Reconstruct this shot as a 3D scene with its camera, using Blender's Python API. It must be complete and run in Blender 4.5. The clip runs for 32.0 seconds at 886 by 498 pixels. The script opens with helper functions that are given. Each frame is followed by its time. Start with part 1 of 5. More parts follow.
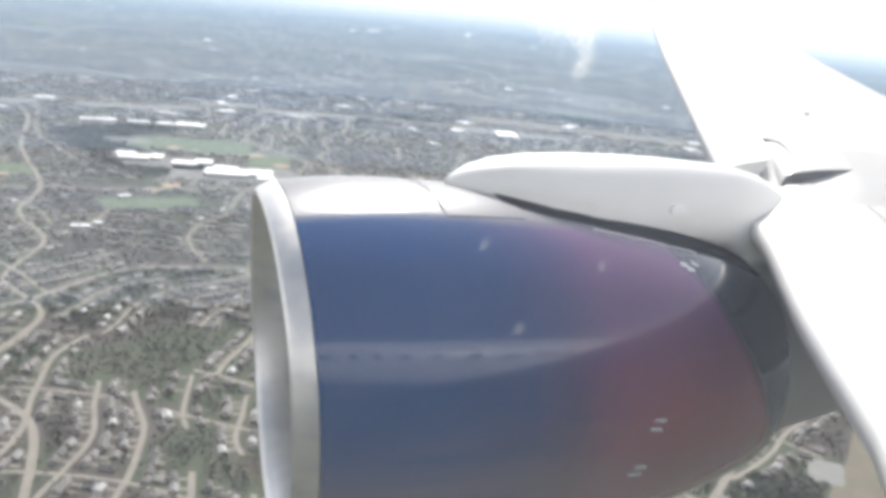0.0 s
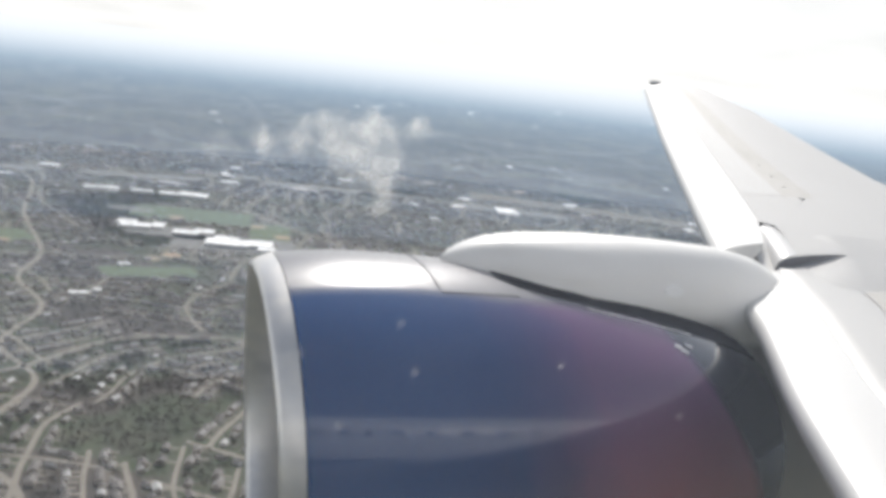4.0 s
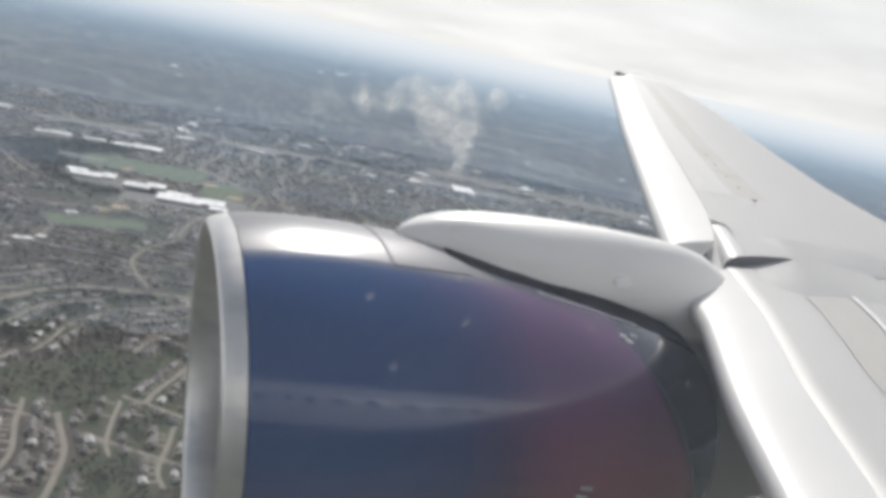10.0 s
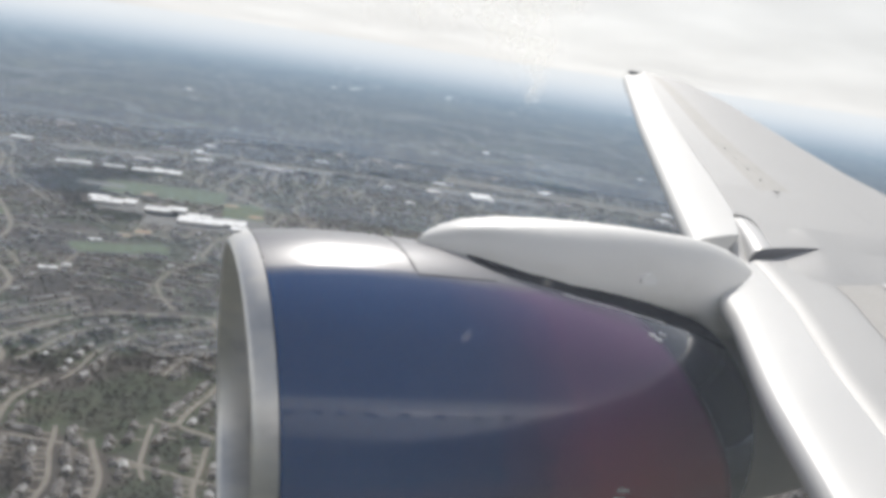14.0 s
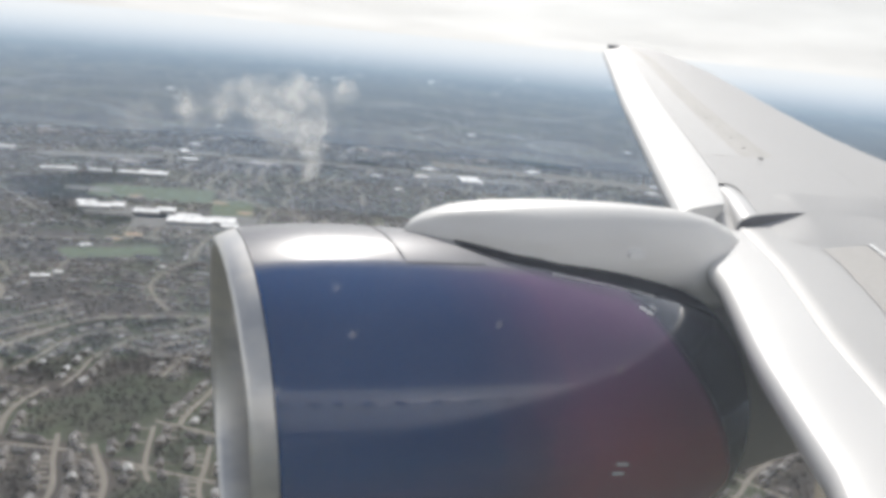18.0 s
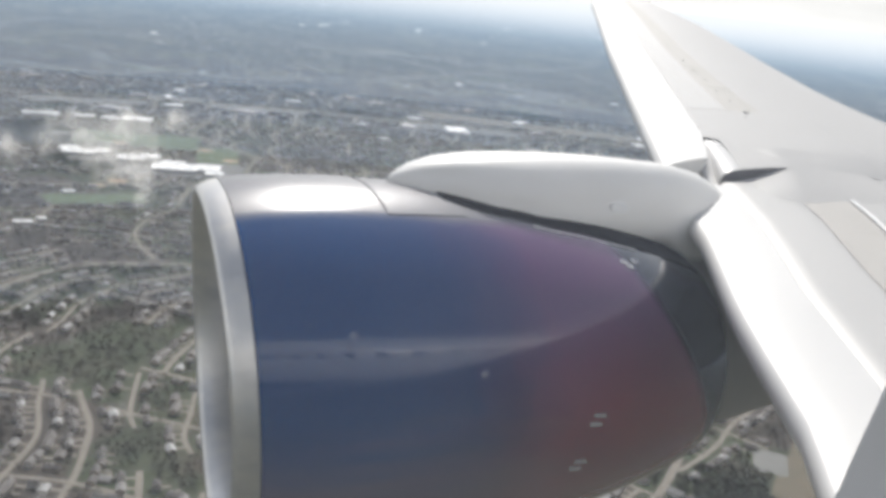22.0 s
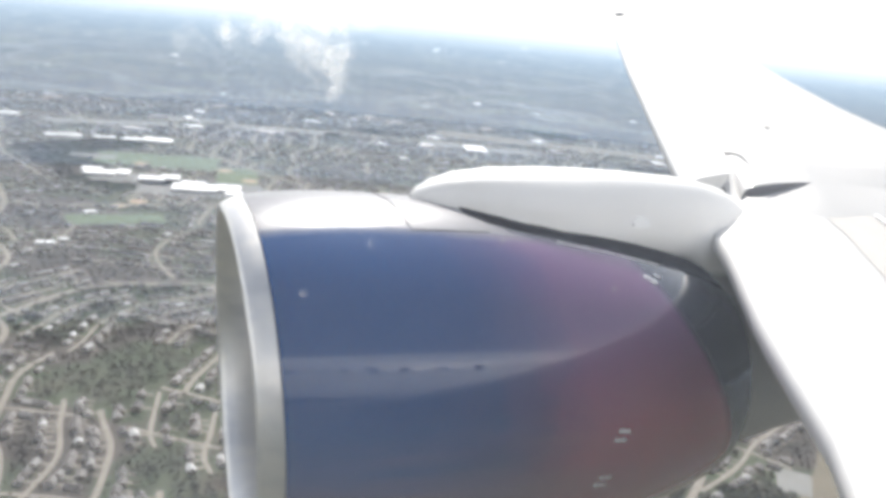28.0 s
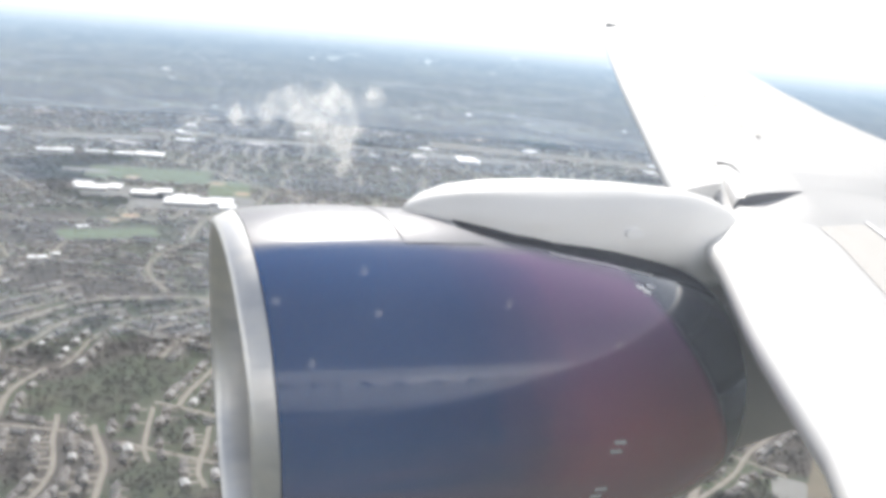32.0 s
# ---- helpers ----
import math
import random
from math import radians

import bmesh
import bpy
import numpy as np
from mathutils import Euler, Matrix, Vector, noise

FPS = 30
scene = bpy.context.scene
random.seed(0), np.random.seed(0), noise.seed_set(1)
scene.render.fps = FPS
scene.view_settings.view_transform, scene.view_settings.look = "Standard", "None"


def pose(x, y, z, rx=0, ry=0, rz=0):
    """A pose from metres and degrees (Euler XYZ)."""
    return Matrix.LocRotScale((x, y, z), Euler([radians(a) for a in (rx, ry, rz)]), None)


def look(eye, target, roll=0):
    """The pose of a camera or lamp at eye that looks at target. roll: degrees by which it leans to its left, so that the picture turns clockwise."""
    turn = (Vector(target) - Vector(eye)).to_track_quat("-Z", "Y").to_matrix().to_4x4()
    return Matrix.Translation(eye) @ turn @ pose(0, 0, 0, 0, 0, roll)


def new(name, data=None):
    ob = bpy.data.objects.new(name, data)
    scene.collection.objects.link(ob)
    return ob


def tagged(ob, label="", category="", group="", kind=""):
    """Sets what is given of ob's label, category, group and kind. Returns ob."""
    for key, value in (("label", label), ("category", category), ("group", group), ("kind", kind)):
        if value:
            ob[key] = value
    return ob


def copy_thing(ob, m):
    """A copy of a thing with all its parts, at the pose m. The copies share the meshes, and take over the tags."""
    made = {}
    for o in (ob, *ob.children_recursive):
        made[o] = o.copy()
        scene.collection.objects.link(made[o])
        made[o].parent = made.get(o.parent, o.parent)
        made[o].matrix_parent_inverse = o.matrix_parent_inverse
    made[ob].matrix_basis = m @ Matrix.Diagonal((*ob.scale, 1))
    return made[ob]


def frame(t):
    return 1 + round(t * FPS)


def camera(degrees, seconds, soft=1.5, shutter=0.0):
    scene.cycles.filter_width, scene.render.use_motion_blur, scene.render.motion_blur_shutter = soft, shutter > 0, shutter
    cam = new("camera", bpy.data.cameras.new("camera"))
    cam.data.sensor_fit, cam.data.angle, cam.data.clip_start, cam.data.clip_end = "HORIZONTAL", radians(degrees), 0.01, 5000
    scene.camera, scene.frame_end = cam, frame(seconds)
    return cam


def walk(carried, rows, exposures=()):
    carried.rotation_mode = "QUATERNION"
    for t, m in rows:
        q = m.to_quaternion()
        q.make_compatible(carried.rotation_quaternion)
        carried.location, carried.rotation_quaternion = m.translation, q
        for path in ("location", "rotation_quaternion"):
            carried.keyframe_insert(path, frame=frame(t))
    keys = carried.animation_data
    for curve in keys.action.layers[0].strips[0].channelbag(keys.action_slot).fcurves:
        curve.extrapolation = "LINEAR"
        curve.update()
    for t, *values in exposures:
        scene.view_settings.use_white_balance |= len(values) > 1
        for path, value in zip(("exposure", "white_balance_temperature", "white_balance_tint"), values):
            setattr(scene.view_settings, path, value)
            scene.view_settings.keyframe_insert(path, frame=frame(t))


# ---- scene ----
# The camera stands at a cabin window of an airliner; the airliner's own axes are x aft, y outboard, z up from the window.
ALT = 520.0
UP = Vector((-0.067, -0.037, 1.0)).normalized()
SHIP = Matrix.Translation((0, 0, ALT)) @ UP.rotation_difference(Vector((0, 0, 1))).to_matrix().to_4x4()
cam = camera(48.69, 32.0, soft=4.5)
PATH = [  # seconds; metres aft, outboard, up; yaw, pitch, roll
    (0, -0.0050, 0.0306, -0.0031, -31.19, -11.28, -7.56), (0.5, -0.0098, 0.0311, 0.0029, -32.65, -9.66, -5.67), (1, -0.0108, 0.0347, 0.0045, -33.26, -8.26, -5.11),
    (1.5, -0.0097, 0.0261, 0.0070, -32.82, -7.66, -4.55), (2, -0.0093, 0.0276, 0.0061, -32.80, -8.26, -4.90), (2.5, -0.0096, 0.0268, 0.0070, -32.80, -8.93, -5.04),
    (3, -0.0046, 0.0213, 0.0063, -32.22, -8.04, -7.16), (3.5, 0.0041, 0.0049, 0.0079, -31.28, -6.94, -8.53), (5.5, 0.0030, 0.0106, 0.0011, -30.92, -7.17, -9.43),
    (6, 0.0002, 0.0152, -0.0037, -31.21, -7.23, -10.15), (6.5, 0.0079, 0.0072, 0.0009, -31.58, -6.82, -9.91), (7, -0.0047, 0.0135, -0.0052, -32.89, -7.17, -10.23),
    (7.5, -0.0003, 0.0047, -0.0080, -33.85, -6.95, -11.46), (8, 0.0055, 0.0086, -0.0036, -34.02, -6.96, -11.51), (8.5, 0.0044, -0.0003, -0.0036, -35.10, -7.05, -11.21),
    (9, 0.0020, 0.0105, -0.0106, -34.60, -7.47, -12.69), (9.5, 0.0003, 0.0041, -0.0127, -33.93, -7.64, -13.18), (10, -0.0143, 0.0033, 0.0040, -33.27, -7.91, -13.60),
    (10.5, -0.0056, 0.0101, -0.0089, -33.07, -6.53, -11.79), (11, -0.0060, 0.0160, -0.0110, -32.50, -6.34, -11.76), (11.5, -0.0023, 0.0214, -0.0080, -33.52, -6.25, -11.27),
    (12, -0.0043, 0.0224, -0.0106, -33.85, -6.11, -11.78), (12.5, -0.0020, 0.0294, -0.0101, -34.28, -5.95, -11.79), (13, 0.0022, 0.0098, -0.0028, -33.39, -6.46, -12.79),
    (13.5, 0.0083, 0.0199, -0.0005, -31.02, -8.64, -12.18), (14, -0.0074, 0.0217, -0.0074, -32.38, -7.57, -10.57), (14.5, -0.0038, 0.0224, -0.0089, -33.30, -7.48, -9.55),
    (16.5, -0.0025, 0.0053, -0.0021, -33.07, -7.91, -7.83), (17, 0.0010, 0.0095, -0.0013, -33.13, -8.12, -8.18), (17.5, 0.0049, 0.0029, 0.0059, -33.30, -8.33, -7.10),
    (18, 0.0072, 0.0018, 0.0074, -33.34, -8.33, -7.30), (18.5, 0.0015, -0.0052, 0.0069, -33.57, -8.39, -7.66), (19, 0.0075, 0.0046, 0.0052, -33.60, -8.13, -7.90),
    (19.5, 0.0037, -0.0038, 0.0045, -33.28, -8.75, -8.25), (20, 0.0113, -0.0043, 0.0008, -34.31, -7.75, -9.75), (20.5, 0.0110, -0.0142, 0.0110, -33.33, -8.62, -6.56),
    (21, 0.0136, -0.0140, 0.0147, -33.93, -9.02, -7.26), (21.5, 0.0175, -0.0086, 0.0134, -33.60, -10.38, -8.86), (22, 0.0213, -0.0108, 0.0205, -34.07, -11.15, -7.99),
    (22.5, 0.0179, -0.0086, 0.0107, -34.42, -9.86, -8.47), (23, 0.0156, -0.0069, 0.0170, -33.51, -10.46, -6.65), (23.5, 0.0094, -0.0101, 0.0183, -32.65, -10.57, -5.85),
    (24, -0.0026, -0.0166, 0.0011, -33.39, -10.35, -4.64), (24.5, 0.0120, -0.0096, 0.0152, -33.31, -9.66, -6.31), (25, 0.0073, -0.0069, 0.0140, -33.83, -10.42, -6.27),
    (25.5, 0.0008, -0.0380, 0.0278, -33.15, -10.91, -4.43), (27.5, -0.0011, -0.0114, -0.0002, -33.38, -10.02, -7.80), (28, -0.0014, -0.0113, 0.0019, -33.02, -10.19, -7.54),
    (28.5, 0.0018, -0.0084, 0.0061, -33.27, -10.66, -7.15), (29, -0.0046, -0.0112, 0.0033, -32.95, -10.43, -7.18), (29.5, -0.0058, -0.0108, 0.0038, -32.51, -10.89, -6.95),
    (30, -0.0037, -0.0120, 0.0055, -32.18, -10.88, -6.67), (30.5, 0.0032, -0.0133, 0.0163, -33.10, -11.34, -5.70), (31, -0.0054, -0.0079, 0.0063, -33.55, -10.59, -7.09),
    (31.5, 0.0007, -0.0064, 0.0144, -33.88, -10.31, -5.91), (32, -0.0039, -0.0091, 0.0105, -33.51, -9.48, -7.07)]
walk(cam, [(r[0], SHIP @ pose(r[1], r[2], r[3], 90 + r[5], r[6], r[4])) for r in PATH], [(t, e, 6500, 10) for t, e in ((0.0, 0.85), (1.0, 0.62), (3.5, 0.35), (6.0, 0.15), (13.0, 0.06), (17.0, 0.14), (20.0, 0.19), (22.0, 0.28), (24.0, 0.47), (25.0, 0.68), (26.0, 0.76), (28.0, 0.88), (32.0, 0.83))])

# ---- light ----
SUN = Vector((0.42, 0.60, 0.68)).normalized()
world = bpy.data.worlds.new("sky")
scene.world = world
world.use_nodes = True
wn, wl = world.node_tree.nodes, world.node_tree.links
sky = wn.new("ShaderNodeTexSky")
sky.sky_type, sky.sun_disc = "NISHITA", False
sky.sun_elevation = math.asin(SUN.z)
sky.sun_rotation = math.atan2(SUN.x, SUN.y)
sky.air_density, sky.dust_density, sky.ozone_density, sky.altitude = 1.0, 1.2, 1.0, 500
thin_cloud = wn.new("ShaderNodeHueSaturation")
thin_cloud.inputs["Saturation"].default_value = 0.4
wl.new(sky.outputs[0], thin_cloud.inputs["Color"])
# a sheet of thin cloud that thickens towards the horizon
toward = wn.new("ShaderNodeTexCoord")
split = wn.new("ShaderNodeSeparateXYZ")
wl.new(toward.outputs["Generated"], split.inputs[0])
depth = wn.new("ShaderNodeMath")
depth.operation = "ADD"
depth.inputs[1].default_value = 0.12
wl.new(split.outputs["Z"], depth.inputs[0])
sheet = wn.new("ShaderNodeVectorMath")
sheet.operation = "DIVIDE"
wl.new(toward.outputs["Generated"], sheet.inputs[0])
wl.new(depth.outputs[0], sheet.inputs[1])
billow = wn.new("ShaderNodeTexNoise")
billow.inputs["Scale"].default_value, billow.inputs["Detail"].default_value, billow.inputs["Roughness"].default_value = 0.9, 5.0, 0.55
wl.new(sheet.outputs[0], billow.inputs["Vector"])
tone = wn.new("ShaderNodeMapRange")
tone.inputs[1].default_value, tone.inputs[2].default_value, tone.inputs[3].default_value, tone.inputs[4].default_value = 0.3, 0.7, 6.2, 7.9
wl.new(billow.outputs[0], tone.inputs[0])
pale = wn.new("ShaderNodeCombineColor")
for i, k in enumerate((1.0, 0.995, 0.975)):
    gain = wn.new("ShaderNodeMath")
    gain.operation = "MULTIPLY"
    gain.inputs[1].default_value = k
    wl.new(tone.outputs[0], gain.inputs[0])
    wl.new(gain.outputs[0], pale.inputs[i])
cover = wn.new("ShaderNodeMapRange")
cover.interpolation_type = "SMOOTHSTEP"
cover.inputs[1].default_value, cover.inputs[2].default_value, cover.inputs[3].default_value, cover.inputs[4].default_value = 0.18, 0.5, 0.92, 0.0
wl.new(split.outputs["Z"], cover.inputs[0])
veil = wn.new("ShaderNodeMix")
veil.data_type = "RGBA"
wl.new(cover.outputs[0], veil.inputs[0])
wl.new(thin_cloud.outputs[0], veil.inputs[6])
wl.new(pale.outputs[0], veil.inputs[7])
wl.new(veil.outputs[2], wn["Background"].inputs[0])
wn["Background"].inputs[1].default_value = 0.12
sun = new("sun", bpy.data.lights.new("sun", "SUN"))
sun.data.energy, sun.data.angle, sun.data.color = 3.2, radians(0.6), (1.0, 0.95, 0.88)
sun.matrix_world = look(SUN * 900 + Vector((0, 0, ALT)), (0, 0, ALT))


# ---- materials ----
class Nodes:
    """A node material under construction."""

    def __init__(self, name):
        self.mat = bpy.data.materials.new(name)
        self.mat.use_nodes = True
        self.n, self.l = self.mat.node_tree.nodes, self.mat.node_tree.links
        self.bsdf = self.n["Principled BSDF"]

    def add(self, kind, ins=None, operation="", interpolation_type="", attribute_name="", data_type="", blend_type="", use_clamp=False):
        node = self.n.new(kind)
        if operation:
            node.operation = operation
        if interpolation_type:
            node.interpolation_type = interpolation_type
        if attribute_name:
            node.attribute_name = attribute_name
        if data_type:
            node.data_type = data_type
        if blend_type:
            node.blend_type = blend_type
        if use_clamp:
            node.use_clamp = True
        for k, v in (ins or {}).items():
            if hasattr(v, "is_output"):
                self.l.new(v, node.inputs[k])
            else:
                node.inputs[k].default_value = v
        return node

    def coords(self, which="Object"):
        return self.add("ShaderNodeTexCoord").outputs[which]

    def noise(self, vec, scale, detail=4, rough=0.55):
        return self.add("ShaderNodeTexNoise", {"Vector": vec, "Scale": scale, "Detail": detail, "Roughness": rough}).outputs[0]

    def ramp(self, fac, stops):
        node = self.add("ShaderNodeValToRGB", {0: fac})
        els = node.color_ramp.elements
        while len(els) < len(stops):
            els.new(0.5)
        for e, (p, c) in zip(els, stops):
            e.position, e.color = p, (*c, 1) if len(c) == 3 else c
        return node.outputs[0]

    def mix(self, fac, a, b, blend="MIX"):
        node = self.add("ShaderNodeMix", data_type="RGBA", blend_type=blend)
        for i, v in ((0, fac), (6, a), (7, b)):
            if hasattr(v, "is_output"):
                self.l.new(v, node.inputs[i])
            else:
                node.inputs[i].default_value = v if i == 0 else (*v, 1)
        return node.outputs[2]

    def set(self, **ins):
        for k, v in ins.items():
            k = k.replace("_", " ")
            if hasattr(v, "is_output"):
                self.l.new(v, self.bsdf.inputs[k])
            else:
                self.bsdf.inputs[k].default_value = (*v, 1) if isinstance(v, tuple) and len(v) == 3 else v
        return self

    def bump(self, height, strength, distance=0.01):
        self.l.new(self.add("ShaderNodeBump", {"Height": height, "Strength": strength, "Distance": distance}).outputs[0], self.bsdf.inputs["Normal"])
        return self


def painted(name, low, high, rough=0.3, metal=0.0, scale=3.0, coat=0.0, bump=0.05):
    """Paint or metal with a faint mottling at two scales."""
    m = Nodes(name)
    v = m.coords()
    big = m.noise(v, scale, 5)
    fine = m.noise(v, scale * 18, 3)
    m.set(Base_Color=m.mix(m.mix(0.3, big, fine), low, high), Roughness=rough, Metallic=metal, Coat_Weight=coat, Coat_Roughness=0.04)
    if bump:
        m.bump(fine, bump, 0.002)
    return m.mat


WHITE = painted("white_aircraft_paint", (0.74, 0.74, 0.75), (0.82, 0.82, 0.82), 0.32, coat=0.3)
WING_GREY = painted("grey_wing_paint", (0.42, 0.415, 0.405), (0.48, 0.475, 0.465), 0.5, scale=0.8)
SLAT_METAL = painted("pale_slat_paint", (0.59, 0.585, 0.57), (0.68, 0.675, 0.66), 0.42, 0.0, coat=0.25)


def brushed_lip():
    """Bare intake metal, mottled dull, with pale reflection streaks put into its colour."""
    m = Nodes("dulled_intake_metal")
    v = m.coords()
    wide = m.add("ShaderNodeMapping", {"Vector": v, "Scale": (0.6, 2.2, 2.2)}).outputs[0]
    blotch, grit = m.noise(wide, 2.4, 5, 0.62), m.noise(v, 38, 3)
    col = m.ramp(blotch, [(0.30, (0.57, 0.57, 0.57)), (0.5, (0.72, 0.705, 0.68)), (0.70, (0.83, 0.80, 0.74))])
    rough = m.add("ShaderNodeMapRange", {0: blotch, 1: 0.35, 2: 0.68, 3: 0.3, 4: 0.46}).outputs[0]
    return m.set(Base_Color=col, Roughness=rough, Metallic=0.8).bump(grit, 0.06, 0.002).mat


LIP_METAL = brushed_lip()


def pylon_paint():
    """White paint above, bare heat-dulled metal on the lower aft part."""
    m = Nodes("pylon_paint")
    v = m.coords()
    z = m.add("ShaderNodeSeparateXYZ", {0: v}).outputs["Z"]
    bare = m.add("ShaderNodeMapRange", {0: z, 1: -1.10, 2: -1.04, 3: 1.0, 4: 0.0}).outputs[0]
    mottle, streak = m.noise(v, 2.0, 5), m.noise(m.add("ShaderNodeMapping", {"Vector": v, "Scale": (0.3, 1.0, 1.6)}).outputs[0], 4.0, 4)
    white = m.mix(m.ramp(streak, [(0.5, (0, 0, 0)), (0.75, (0.5, 0.5, 0.5))]), m.mix(mottle, (0.76, 0.75, 0.725), (0.85, 0.84, 0.815)), (0.66, 0.64, 0.59))
    metal = m.mix(streak, (0.17, 0.16, 0.145), (0.31, 0.295, 0.27))
    return m.set(Base_Color=m.mix(bare, white, metal), Roughness=0.4).mat


PYLON_WHITE = pylon_paint()
DUCT = painted("intake_duct_lining", (0.46, 0.42, 0.37), (0.60, 0.56, 0.50), 0.34, 0.5, scale=1.5)
DARK = painted("dark_parts_and_gap_shade", (0.10, 0.10, 0.11), (0.15, 0.15, 0.16), 0.7)
CORE = painted("heat_stained_metal", (0.36, 0.34, 0.31), (0.50, 0.47, 0.43), 0.5, 0.3)
SEAM = painted("panel_gap", (0.10, 0.10, 0.11), (0.16, 0.16, 0.17), 0.8, bump=0)
# near black for the thin seal and the pylon's painted shade
PYLON_SHADE = painted("dark_seal_and_pylon_shade", (0.012, 0.012, 0.016), (0.022, 0.02, 0.026), 0.95, bump=0)
PYLON_SHADE.node_tree.nodes["Principled BSDF"].inputs["Specular IOR Level"].default_value = 0.08
PANEL = painted("fresh_white_paint", (0.88, 0.88, 0.87), (0.92, 0.92, 0.91), 0.4, bump=0)


def fuselage_paint():
    """Glossy white with a navy belly below a sloping line."""
    m = Nodes("white_and_navy_fuselage_paint")
    v = m.coords()
    sep = m.add("ShaderNodeSeparateXYZ", {0: v})
    line = m.add("ShaderNodeMath", {0: sep.outputs["X"], 1: -0.05, 2: sep.outputs["Z"]}, operation="MULTIPLY_ADD").outputs[0]
    belly = m.add("ShaderNodeMapRange", {0: line, 1: -1.19, 2: -1.15, 3: 1.0, 4: 0.0}).outputs[0]
    white = m.mix(m.noise(v, 3, 5), (0.74, 0.74, 0.75), (0.82, 0.82, 0.82))
    return m.set(Base_Color=m.mix(belly, white, (0.012, 0.025, 0.075)), Roughness=0.32, Coat_Weight=0.3, Coat_Roughness=0.04).mat


FUSELAGE = fuselage_paint()
CABIN = painted("cabin_lining", (0.30, 0.29, 0.28), (0.36, 0.35, 0.33), 0.8)

FITTING = painted("dull_fitting", (0.28, 0.27, 0.26), (0.36, 0.35, 0.34), 0.6, bump=0)
WING_PALE = painted("pale_wing_paint", (0.46, 0.456, 0.446), (0.52, 0.516, 0.506), 0.5, scale=1.5)


def scuffed():
    """Off-white paint with grey-brown scuffs and stains."""
    m = Nodes("scuffed_walkway_paint")
    v = m.coords()
    col = m.mix(m.noise(v, 1.3, 5), (0.40, 0.385, 0.36), (0.47, 0.455, 0.43))
    stain = m.ramp(m.noise(m.add("ShaderNodeMapping", {"Vector": v, "Rotation": (0, 0, 0.85), "Scale": (1.0, 0.5, 1.0)}).outputs[0], 2.6, 5, 0.65), [(0.54, (0, 0, 0)), (0.72, (0.42, 0.42, 0.42))])
    return m.set(Base_Color=m.mix(stain, col, (0.25, 0.235, 0.21)), Roughness=0.6).mat


WALK = scuffed()
DARK_GLASS = painted("dark_cabin_glass", (0.015, 0.016, 0.018), (0.025, 0.026, 0.028), 0.08, bump=0)


def clear_pane():
    """A thin acrylic pane with a faint scatter of fine scratches and dust."""
    m = Nodes("hazed_acrylic_pane")
    v = m.coords()
    dust = m.noise(v, 14, 4, 0.6)
    haze = m.add("ShaderNodeMapRange", {0: dust, 1: 0.3, 2: 0.75, 3: 0.034, 4: 0.052}).outputs[0]
    clear = m.add("ShaderNodeBsdfTransparent", {0: (0.97, 0.975, 0.98, 1)}).outputs[0]
    scatter = m.add("ShaderNodeBsdfTranslucent", {0: (0.70, 0.80, 0.95, 1)}).outputs[0]
    both = m.add("ShaderNodeMixShader", {0: haze, 1: clear, 2: scatter}).outputs[0]
    m.l.new(both, m.n["Material Output"].inputs[0])
    return m.mat


CLEAR_PANE = clear_pane()


